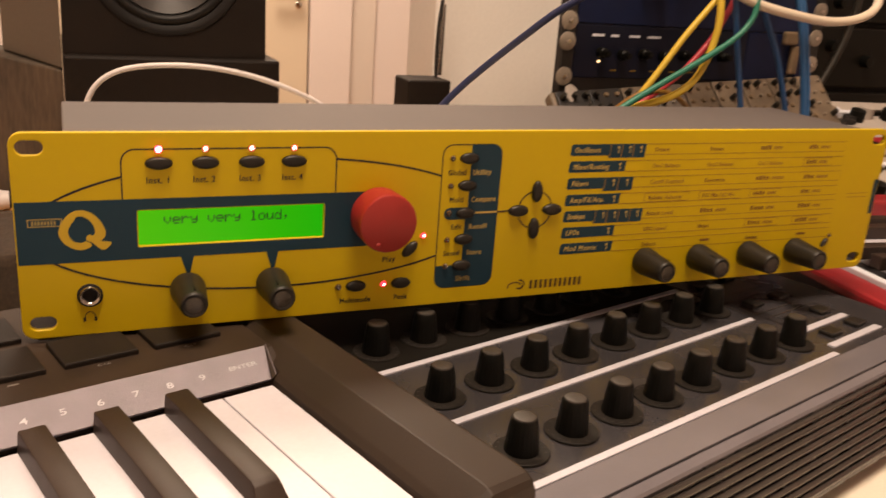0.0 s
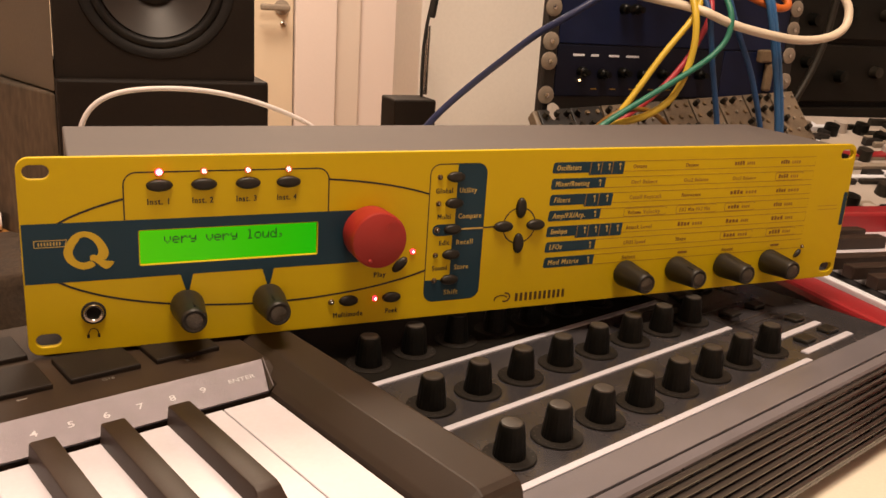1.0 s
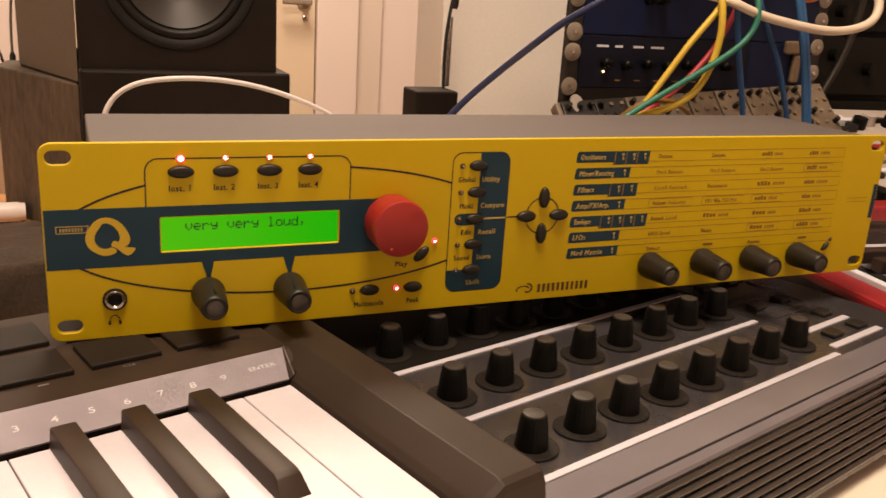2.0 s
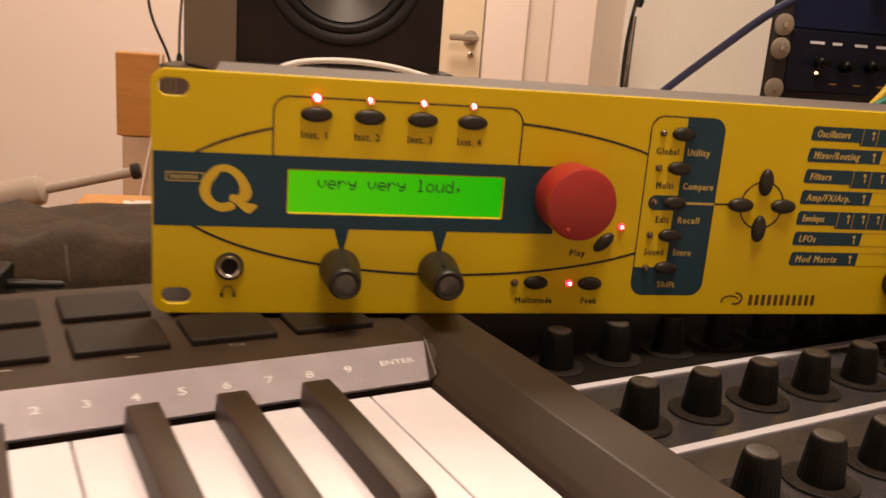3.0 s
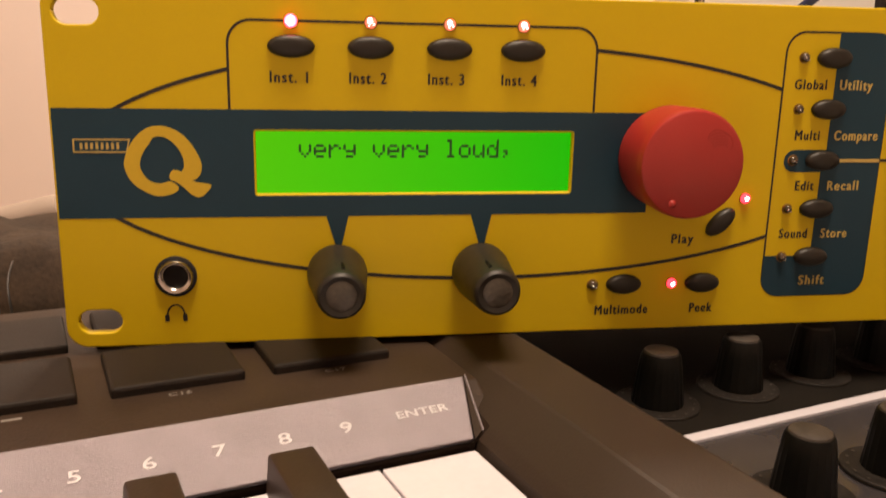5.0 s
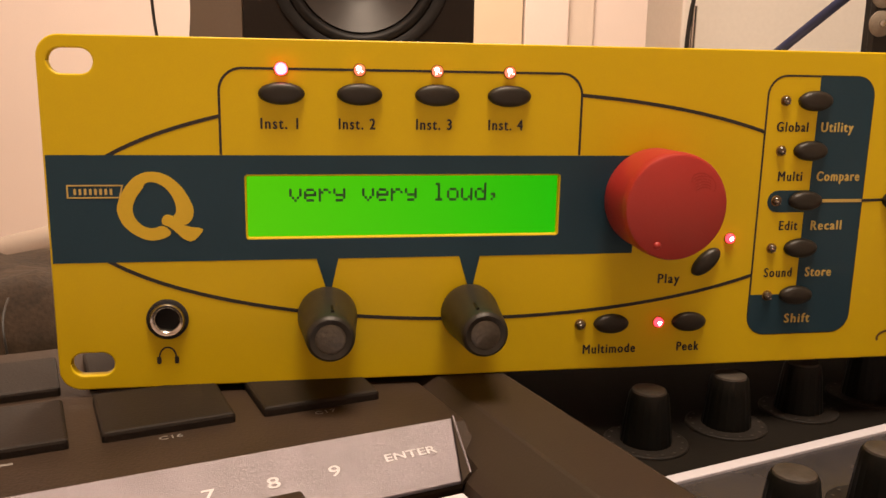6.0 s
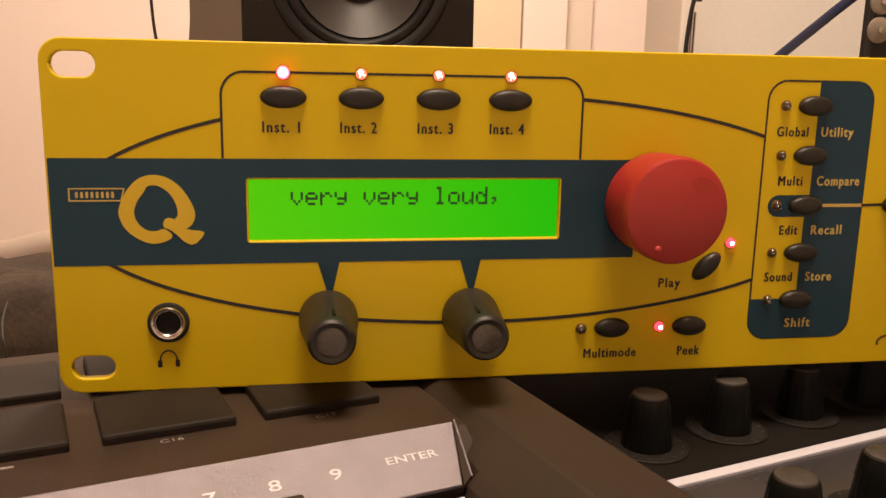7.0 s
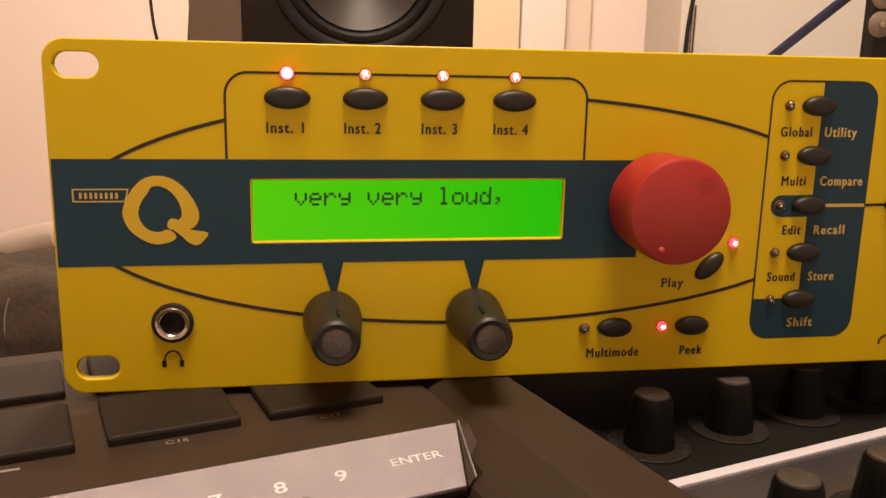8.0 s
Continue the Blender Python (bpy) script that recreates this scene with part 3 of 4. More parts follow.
# parameter table
ROWS_T = (("Oscillators", 282, 303.5, 3), ("Mixer/Routing", 292, 0, 1), ("Filters", 281, 298, 2), ("Amp/FX/Arp.", 291, 0, 1), ("Envelopes", 277.5, 307, 4), ("LFOs", 290, 0, 1), ("Mod Matrix", 290, 0, 1))
rng = random.Random(4)
WORDS = {(0, 0): ("Octave", ""), (0, 1): ("Detune", ""), (1, 0): ("", "Osc1 Balance"), (1, 1): ("", "Osc2 Balance"), (1, 2): ("", "Osc3 Balance"), (2, 0): ("", "Cutoff Keytrack"), (2, 1): ("Resonance", ""),
         (3, 0): ("Volume", "Velocity"), (3, 1): ("FX1 Mix", "FX2 Mix"), (4, 0): ("Attack", "Level"), (5, 0): ("LFO1", "Speed"), (5, 1): ("Shape", ""), (6, 0): ("Select", ""), (6, 2): ("Amount", "")}
for i, (word, x1, x2, lamps) in enumerate(ROWS_T):
    top = 81.0 - 8.9 * i
    end = x2 or x1
    tag = [(258.9, top), (end + 0.6, top)] + ([(end, top - 7.4), (x1 - 1.2, top - 7.4), (x1 - 1.5, top - 6.0)] if x2 else [(end, top - 5.8)]) + [(258.2, top - 6.0), (257.4, top - 5.2), (257.9, top - 0.8)]
    flat("navy_label", [tag], NAVY, rack, 0.0, 0.0001)
    lettering(word, 260.2, top - 4.4, 4.1, CREAM_INK, rack, width=(x1 - 264) * (0.86 if x2 else 0.78) * min(1, len(word) / 10.0), shear=0.2)
    for k in range(lamps):
        xl = (x1 + 1.0 + (x2 - x1) / lamps * (k + 0.5)) if x2 else x1 - 3.2
        flat("printed_bar", [rounded(xl - 0.7, xl + 0.7, top - 2.5, top - 1.2, 0.3, 2)], CREAM_INK, rack, -0.0001, 0.0001)
        flat("printed_bar", [rounded(xl - 0.1, xl + 0.5, top - 4.9, top - 2.9, 0.2, 2)], CREAM_INK, rack, -0.0001, 0.0001)
        if x2:
            flat("printed_line", [stroke([(x1 - 0.6 + (x2 - x1) / lamps * k, top - 7.2), (x1 - 0.2 + (x2 - x1) / lamps * k, top - 0.2)], 0.4)], PALE_INK, rack, -0.0001, 0.0001)
    flat("printed_line", [stroke([(end + 0.5, top - 0.2), (448.5, top - 0.2), (448.5, top - 5.9), (end, top - 5.9)], 0.32)], PALE_INK, rack, 0.0, 0.00008)
    for c, xc in enumerate((310, 347, 383.5, 420)):
        if (i, c) in WORDS:
            dark, pale = WORDS[i, c]
            if dark:
                lettering(dark, xc, top - 4.3, 3.2, BROWN_INK, rack, width=1.55 * len(dark), back=0.0)
            if pale:
                lettering(pale, xc + (1.55 * len(dark) + 1.4 if dark else 0), top - 4.3, 3.2, PALE_INK, rack, width=1.5 * len(pale), back=0.0)
        elif i == 6:
            flat("printed_bar", [rounded(xc + 3, xc + 10, top - 3.6, top - 2.2, 0.5, 2)], BROWN_INK, rack, 0.0, 0.0001)
            continue
        if (i, c) in WORDS:
            if i == 3:
                flat("printed_line", [stroke(rounded(xc - 2.5, xc + 27, top - 5.5, top - 0.7, 1.0, 3), 0.3)], PALE_INK, rack, 0.0, 0.00009)
            continue
        a, b = rng.uniform(7, 11), rng.uniform(6, 10)
        n = 4
        for k in range(n):
            flat("printed_bar", [rounded(xc + a / n * k, xc + a / n * (k + 0.72), top - 4.2, top - rng.choice((1.7, 2.2)), 0.25, 2)], BROWN_INK, rack, 0.0, 0.0001)
        for k in range(n):
            flat("printed_bar", [rounded(xc + a + 1.6 + b / n * k, xc + a + 1.6 + b / n * (k + 0.7), top - 4.1, top - 2.3, 0.25, 2)], PALE_INK, rack, 0.0, 0.0001)
        if (i, c) in ((3, 0), (3, 1), (3, 2), (5, 2), (5, 3), (1, 3)):
            flat("printed_line", [stroke(rounded(xc - 2.5, xc + a + b + 5, top - 5.5, top - 0.7, 1.0, 3), 0.3)], PALE_INK, rack, 0.0, 0.00009)
for z in (46.2, 48.6):
    flat("printed_line", [stroke([(458, z), (475, z)], 0.3)], PALE_INK, rack, 0.0, 0.00008)
dome("button", 446.6, 18.0, 3.4, 1.5, 2.0, RUBBER, -50, "small black oval button")
led(450.2, 22.4, LED_OFF, 1.0)

# ---- keyboard under the rack (axis turned in plan) ----
YAW = 16.4
KB = pose(0.0958, -0.0290, 0.0, 0, 0, YAW)
keyboard = thing("keyboard", KB, "dark grey keyboard with pads, gunmetal strip and ivory keys", "keyboard")
TOPZ, KEYZ, FLOORZ = -0.0024, -0.0111, -0.072
KL = -0.62
part("body", prism_bm([(0.0018, TOPZ), (0.098, TOPZ), (0.104, TOPZ - 0.006), (0.104, FLOORZ), (-0.0130, FLOORZ), (-0.0130, KEYZ)], KL, 0.004, 0.0006), KB_BODY, keyboard, "dark grey plastic body")
part("key_bed", box_bm(KL, -0.0050, -0.150, -0.0135, FLOORZ, KEYZ - 0.022), KB_BODY, keyboard)
# gunmetal strip sloping down to the keys, cut off aslant at its end, with a small facet there
ST, SB = (0.0022, -0.0013), (-0.0143, -0.0092)
strip = bmesh.new()
front = [strip.verts.new(p) for p in ((KL, *ST), (0.0002, *ST), (-0.0052, *SB), (KL, *SB))]
back = [strip.verts.new((p.co.x, p.co.y + 0.0004, p.co.z - 0.0012)) for p in front]
strip.faces.new(front)
strip.faces.new(back[::-1])
for i in range(4):
    strip.faces.new((front[i], back[i], back[(i + 1) % 4], front[(i + 1) % 4]))
bmesh.ops.bevel(strip, geom=strip.edges[:], offset=0.0003, segments=2, affect="EDGES", profile=0.5)
part("strip", strip, KB_SILVER, keyboard, "gunmetal strip with white figures")
facet = bmesh.new()
fv = [facet.verts.new(p) for p in ((0.0003, 0.0022, -0.0012), (-0.0030, -0.0139, -0.0078), (-0.0050, -0.0145, -0.0094), (0.0014, 0.0022, -0.0022), (-0.0018, -0.0139, -0.0096), (-0.0050, -0.0141, -0.0104))]
for f in ((0, 1, 2), (3, 5, 4), (0, 3, 4, 1), (1, 4, 5, 2), (2, 5, 3, 0)):
    facet.faces.new([fv[k] for k in f])
part("strip_end", facet, KB_CHEEK, keyboard, "dark facet closing the strip")
end = Vector((-0.0028, -0.0141, -0.0078)) - Vector((0.0006, 0.0022, -0.0009))
rim_bm = box_bm(-0.00025, 0.00025, 0.0, end.length, -0.0004, 0.0002, 0.0002)
part("strip_edge", rim_bm, KB_SILVER, keyboard, "bright bevelled edge", Matrix.Translation((0.0006, 0.0022, -0.0009)) @ end.to_track_quat("Y", "Z").to_matrix().to_4x4())
SL = math.degrees(math.atan2(ST[1] - SB[1], ST[0] - SB[0]))


def strip_word(body, u, v, size, align="CENTER"):
    me = text_mesh(body, size, 1.5, 0.0, 0.00005, 0.00002, align)
    finish("lettering", me, STRIP_PRINT, keyboard, "", pose(u, v, ST[1] + (v - ST[0]) * math.tan(radians(SL)) + 0.00008, SL))


for n in range(1, 10):
    strip_word(str(n), -0.0324 - 0.0137 * (9 - n), -0.0072, 0.0041)
strip_word("ENTER", -0.0140, -0.0062, 0.0029)
# end cheek: steep inner wall, sloping shoulder, flat top, rounded front
cheek = bmesh.new()
prof = [(-0.0047, FLOORZ), (-0.0047, KEYZ - 0.001), (-0.0040, KEYZ + 0.0012), (-0.0022, -0.0078), (-0.0012, -0.0069), (0.0076, -0.0016), (0.0083, -0.0011), (0.0092, -0.0008), (0.0262, -0.0007), (0.0274, -0.0012), (0.0281, -0.0030), (0.0281, FLOORZ)]
path = [(0.104, 0.0), (0.0022, 0.0), (-0.0145, 0.0), (-0.131, 0.0), (-0.1350, 0.0006), (-0.1375, 0.0020), (-0.1388, 0.0042), (-0.1395, 0.0090), (-0.1402, 0.05)]
rings = [[cheek.verts.new((max(u, 0.0010) if v > 0 else u, v, max(FLOORZ, w - drop) if w > FLOORZ else w)) for u, w in prof] for v, drop in path]
for a, b in zip(rings, rings[1:]):
    for i in range(len(prof) - 1):
        cheek.faces.new((a[i], a[i + 1], b[i + 1], b[i]))
cheek.faces.new(rings[0])
cheek.faces.new(rings[-1][::-1])
part("end_cheek", cheek, KB_CHEEK, keyboard, "dark moulded end cheek", None, 14)

# keys: white joints and black centres counted from the right end
PITCH = 0.02295
wbm = box_bm(-PITCH + 0.0005, 0, -0.148, -0.0160, KEYZ - 0.020, KEYZ, 0.0005)
first = None
for k in range(24):
    u = -0.00565 - k * PITCH
    if first is None:
        first = part("white_key", wbm, KEY_WHITE, keyboard, "", pose(u, 0, 0))
    else:
        o = new("white_key", first.data)
        o.parent = keyboard
        o.matrix_basis = pose(u, 0, 0)
bkm = prism_bm([(-0.0152, KEYZ + 0.0082), (-0.0860, KEYZ + 0.0074), (-0.0885, KEYZ + 0.0066), (-0.0960, KEYZ - 0.002), (-0.0960, KEYZ - 0.015), (-0.0152, KEYZ - 0.015)], -0.0066, 0.0066)
for v in bkm.verts:
    if v.co.z > KEYZ + 0.003:
        v.co.x *= 0.72
bmesh.ops.bevel(bkm, geom=bkm.edges[:], offset=0.0008, segments=2, affect="EDGES", profile=0.5)
firstb = None
octave = (-0.0475, -0.0745, -0.1006, -0.00565 - 6 * PITCH + 0.0020, -0.00565 - 7 * PITCH - 0.0020)
for oc in range(3):
    for u0 in octave:
        u = u0 - oc * 7 * PITCH
        if firstb is None:
            firstb = part("black_key", bkm, KEY_BLACK, keyboard, "", pose(u, 0, 0), 30)
        else:
            o = new("black_key", firstb.data)
            o.parent = keyboard
            o.matrix_basis = pose(u, 0, 0)
# rubber pads in two rows
padm = box_bm(0, 0.0302, 0, 0.0262, TOPZ - 0.001, 0.0, 0.0008)
firstp = None
for r in range(2):
    for k in range(9):
        u, v = -0.0405 - 0.0371 * k, 0.0226 + 0.0345 * r
        if firstp is None:
            firstp = part("pad", padm, PAD, keyboard, "black rubber pad", pose(u, v, 0))
        else:
            o = new("pad", firstp.data)
            o.parent = keyboard
            o.matrix_basis = pose(u, v, 0)
            o["label"] = "black rubber pad"
        if r == 0 and k < 2:
            me = text_mesh("C%d" % (17 - k), 0.0026, 1.25, 0.0, 0.00004)
            finish("lettering", me, PAD_PRINT, keyboard, "", pose(u + 0.0118, v - 0.0034, TOPZ + 0.0001))
        elif r == 0 and k < 6:
            part("printed_bar", box_bm(0.0150, 0.0190, -0.0036, -0.0026, TOPZ, TOPZ + 0.0001), PAD_PRINT, keyboard, "", pose(u, v, 0))

# ---- knob controller beside the keyboard ----
ctrl = thing("knob_controller", KB, "dark controller with rows of black knobs, white stripes and ribbed front", "controller")
CZ = -0.0205
C0, C1 = 0.0285, 0.372
part("body", prism_bm([(-0.1270, CZ), (0.140, CZ), (0.146, CZ - 0.006), (0.146, FLOORZ), (-0.1530, FLOORZ), (-0.1600, -0.0640), (-0.1602, -0.0620), (-0.1480, CZ - 0.0050), (-0.1470, CZ - 0.0035), (-0.1440, CZ - 0.0010)], C0, C1, 0.0008), CTRL_GREY, ctrl, "blue-grey plastic housing")
# dark plate puts the shade below the rack into its colour
part("rear_plate", box_bm(C0 + 0.001, 0.2815, -0.0150, 0.136, CZ - 0.0005, CZ + 0.0004, 0.0003), UNDER_RACK_SHADE, ctrl, "dark plate carrying the shade under the rack")
for v in (-0.1256, -0.0726, -0.0192):
    part("white_stripe", box_bm(C0 + 0.001, 0.2790 if v > -0.1 else 0.2755, v + 0.0003, v + 0.0040, CZ - 0.0005, CZ + 0.0009, 0.0003), STRIPE, ctrl, "raised white stripe")
# paler than the housing: its gloss reflection is put into the colour
part("front_band", box_bm(C0 + 0.001, C1 - 0.002, -0.1428, -0.1258, CZ - 0.001, CZ + 0.0006, 0.0003), CTRL_SHEEN, ctrl, "grey band along the front, gloss put into its colour")
part("front_bevel", prism_bm([(-0.1440, CZ + 0.0002), (-0.1476, CZ - 0.0014), (-0.1484, CZ - 0.0028), (-0.1469, CZ - 0.0036), (-0.1440, CZ - 0.0020)], C0 + 0.001, C1 - 0.002), CTRL_SHEEN, ctrl, "rounded grey edge before the ribs", None, 20)
# ribbed front: rounded bars down the slope
for k in range(9):
    s = (k + 0.6) / 9.4
    v, w = -0.1481 - 0.0128 * s, CZ - 0.0036 - 0.0380 * s
    rib = prism_bm([(v + 0.0014 * math.cos(a), w + 0.00165 * math.sin(a)) for a in [math.pi * 2 * j / 10 for j in range(10)]], C0 + 0.001, C1 - 0.001)
    part("rib", rib, CTRL_RIB, ctrl, "", None, 40)
KN = [(0.0072, 0.0), (0.0071, 0.0015), (0.0068, 0.0040), (0.0061, 0.0105), (0.0055, 0.0143), (0.0050, 0.0152)]
knob_me = None
for r, v in enumerate((-0.1026, -0.0494, 0.0040)):
    for k in range(8):
        u = (0.0582, 0.0597, 0.0626)[r] + 0.0297 * k
        if knob_me is None:
            knob = part("knob", lathe_bm(KN, 44, 0.00018, 0, 4), KNOB_BLACK, ctrl, "black ribbed knob with grey top", pose(u, v, CZ + 0.0006), 25)
            cap = part("knob_top", lathe_bm([(0.0049, 0.0149), (0.0046, 0.0157), (0.0038, 0.0160), (0.0001, 0.0159)], 28), KNOB_TOP, knob, "grey knob top", None, 40)
            disc = part("scale_ring", lathe_bm([(0.0118, -0.0004), (0.0117, 0.0004), (0.0113, 0.0006), (0.0109, 0.0004), (0.0078, 0.0005)], 40), SCALE_DISC, knob, "", None, 40)
            dots = bmesh.new()
            for j in range(13):
                a = radians(225 - 270 * j / 12)
                bmesh.ops.create_circle(dots, cap_ends=True, radius=0.00045, segments=8, matrix=Matrix.Translation((0.0101 * math.cos(a), 0.0101 * math.sin(a), 0.0007)))
            tagged(part("scale_dot", dots, KNOB_TOP, knob), kind="stuff")
            knob_me = knob
        else:
            o = new("knob", knob_me.data)
            o.parent, o["label"] = ctrl, knob_me["label"]
            o.matrix_basis = pose(u, v, CZ + 0.0006, 0, 0, (k * 37 + r * 61) % 180)
            for ch in knob_me.children:
                c = new(ch.name.split(".")[0], ch.data)
                c.parent = o
                if "label" in ch:
                    c["label"] = ch["label"]
                if "kind" in ch:
                    c["kind"] = ch["kind"]
# right-hand block of small buttons and stripes
def ring_bar(x0, x1, v0, v1, w):
    for a, b, c, d in ((x0, x1, v0, v0 + w), (x0, x1, v1 - w, v1), (x0, x0 + w, v0 + w, v1 - w), (x1 - w, x1, v0 + w, v1 - w)):
        part("printed_line", box_bm(a, b, c, d, CZ, CZ + 0.0005), CTRL_RIB, ctrl)


ring_bar(0.288, 0.342, -0.092, -0.074, 0.0008)
ring_bar(0.283, 0.342, -0.068, -0.046, 0.0008)
ring_bar(0.283, 0.342, -0.040, 0.016, 0.0008)
for u, v in ((0.2915, -0.0986), (0.2825, -0.1190)):
    part("white_stripe", box_bm(u, 0.3390, v, v + 0.0046, CZ - 0.0005, CZ + 0.0009, 0.0003), STRIPE, ctrl, "raised white stripe")
for v in (-0.1068, -0.0850, -0.0570, -0.0180, 0.0040):
    for u in (0.2950, 0.3240):
        part("button", box_bm(u, u + 0.012, v - 0.0046, v + 0.0046, CZ, CZ + 0.0026, 0.0009), CTRL_BLACK, ctrl, "small black button")

# ---- desk ----
desk = thing("desk", pose(0, 0, Z0), "cream laminate desk carrying the music gear", "desk")
part("desktop", box_bm(-1.2, 1.9, -0.34, 0.352, -0.030 + 0.728, 0.728, 0.004), DESK, desk)
for x in (-1.1, 1.8):
    for y in (-0.28, 0.30):
        part("leg", box_bm(x - 0.03, x + 0.03, y - 0.03, y + 0.03, 0, 0.698, 0.004), SPK_BLACK, desk)

# ---- loudspeaker on a black box ----
DT = FLOORZ
BT = -0.105
table = thing("wooden_table", pose(0, 0, Z0), "orange-brown wooden table behind the cream desk", "table")
part("tabletop", box_bm(-1.2, -0.1505, 0.356, 0.605, 0.667, 0.695, 0.003), ORANGE_WOOD, table)
for x in (-1.15, -0.20):
    for y in (0.40, 0.565):
        part("leg", box_bm(x - 0.025, x + 0.025, y - 0.025, y + 0.025, 0, 0.667, 0.003), ORANGE_WOOD, table)
tagged(part("low_cabinet", box_bm(-0.150, 1.85, 0.356, 0.720, Z0, BT, 0.003), ORANGE_WOOD), "orange-brown wooden cabinet carrying loudspeaker and modular case", "cabinet")
tagged(part("speaker_stand_box", box_bm(0.021, 0.2145, 0.470, 0.700, BT, 0.0680, 0.003), SPK_BLACK), "black ash box under the loudspeaker", "speaker box")
spk = thing("loudspeaker", pose(0.1117, 0.475, 0.0680) @ Matrix.Scale(0.8136, 4), "black studio loudspeaker with grey cone on a black box", "loudspeaker")
part("cabinet", box_bm(-0.1093, 0.1093, 0.042, 0.25, 0.0, 0.36, 0.003), SPK_BLACK, spk)
baf = curve_mesh([rounded(-0.1093, 0.1093, 0.0, 0.36, 0.002, 2), arc_pts(0.0, 0.111, 0.0775, 0.0775, 0, 354, 59)], 0.0198, 0.0010)
baf.transform(Matrix.Translation((0, 0.0210, 0)) @ UPRIGHT)
finish("baffle", baf, SPK_BLACK, spk)
WOOF = pose(0.0, 0.0, 0.111, 90)
part("woofer_frame", lathe_bm([(0.0880, 0.0), (0.0870, 0.0016), (0.0845, 0.0022), (0.0800, 0.0010), (0.0765, -0.0005), (0.0755, -0.004)], 72, capped=False), SPK_RUBBER, spk, "black woofer ring", WOOF, 40)
part("surround", lathe_bm([(0.0765, -0.0030), (0.0745, -0.0005), (0.0705, 0.0012), (0.0670, -0.0005), (0.0650, -0.0040)], 72, capped=False), SPK_RUBBER, spk, "rubber surround", WOOF, 60)
part("cone", lathe_bm([(0.0635, -0.0035), (0.0540, -0.0090), (0.0400, -0.0170), (0.0270, -0.0245)], 72, capped=False), SPK_CONE, spk, "grey woofer cone", WOOF, 40)
part("dust_cap", lathe_bm([(0.0275, -0.0245), (0.0230, -0.0175), (0.0140, -0.0125), (0.0002, -0.0105)], 48), SPK_CONE, spk, "grey dust cap", WOOF, 60)
part("tweeter", lathe_bm([(0.046, 0.0), (0.045, 0.003), (0.020, 0.0015), (0.013, 0.004), (0.0002, 0.008)], 48), SPK_RUBBER, spk, "", pose(0, 0, 0.273, 90), 40)

# grey cabinet on weathered block, beside the loudspeaker
def wedge_bm(corners, z0, z1):
    bm = bmesh.new()
    low, high = [[bm.verts.new((x, y, z)) for x, y in corners] for z in (z0, z1)]
    bm.faces.new(low)
    bm.faces.new(high)
    for i in range(len(corners)):
        k = (i + 1) % len(corners)
        bm.faces.new((low[i], low[k], high[k], high[i]))
    bmesh.ops.bevel(bm, geom=bm.edges[:], offset=0.002, segments=2, affect="EDGES", profile=0.5)
    return bm


tagged(part("weathered_block", wedge_bm([(0.0205, 0.490), (-0.059, 0.64), (-0.050, 0.70), (0.0205, 0.70)], BT, 0.0515), WORN_WOOD), "weathered grey-brown wooden block standing on the desk", "block")
tagged(part("grey_cabinet", wedge_bm([(0.0205, 0.492), (-0.035, 0.64), (-0.020, 0.70), (0.0205, 0.70)], 0.0525, 0.33), CABINET_TAN), "plain grey painted cabinet on the weathered block", "cabinet")

# left background: plywood panel on a shaded wall corner, wooden shelf, clamp arm
tagged(part("plywood_panel", box_bm(-0.217, -0.130, 1.46, 1.50, -0.141, 0.019, 0.003), ORANGE_WOOD), "orange plywood panel standing on the wall corner block", "panel")
SHELF = pose(-0.353, 1.653, 0, 0, 0, -24.5)
tagged(part("wooden_shelf", box_bm(0.0, 0.50, -0.30, 0.22, -0.38, -0.35, 0.003), ORANGE_WOOD, None, "", SHELF), "orange-brown wooden shelf behind the desk", "shelf")
tagged(part("shelf_support", box_bm(0.02, 0.48, -0.03, 0.01, Z0, -0.38), WALL_SHADE, None, "", SHELF), "pale support board under the wooden shelf", "board")
# stands for the wall corner, its shade put into the tan colour
tagged(part("board_block", box_bm(-0.208, -0.085, 1.464, 1.58, -0.35, -0.1413, 0.004), SHADED_WALL), "wall corner block under the plywood panel, shade in its colour", "block")
arm = thing("clamp_arm", pose(-0.113, 0.9, -0.109), "pale grey tube arm on a post with dark end cap", "arm")
TILT = Matrix.Rotation(radians(-104), 4, "Y")
part("tube", lathe_bm([(0.0066, 0.0), (0.0072, 0.26)], 24), PALE_METAL, arm, "pale grey metal tube", TILT, 40)
part("end_cap", lathe_bm([(0.0086, -0.005), (0.0108, -0.003), (0.0112, 0.003), (0.0104, 0.007), (0.0066, 0.008)], 24), RUBBER, arm, "dark end cap", TILT, 40)
part("collar", lathe_bm([(0.0074, 0.118), (0.0190, 0.124), (0.0205, 0.132), (0.0205, 0.215), (0.0190, 0.222), (0.0074, 0.224)], 28), PALE_METAL, arm, "pale round collar", TILT, 40)
part("post", box_bm(-0.185, -0.160, -0.012, 0.012, Z0 + 0.109, -0.050, 0.004), PALE_METAL, arm)
tube = lathe_bm([(0.0111, 0.0000), (0.0135, 0.0012), (0.0138, 0.0070), (0.0123, 0.0094), (0.0123, 0.0140), (0.0140, 0.0164), (0.0140, 0.0608), (0.0126, 0.0643), (0.0126, 0.0700)], 32)
tagged(part("white_tube", tube, C_WHITE, None, "", pose(-0.090, 0.588, BT + 0.0108, 0, 90, 4) @ Matrix.Scale(0.75, 4), 40), "glossy white tube lying behind the rack", "tube")

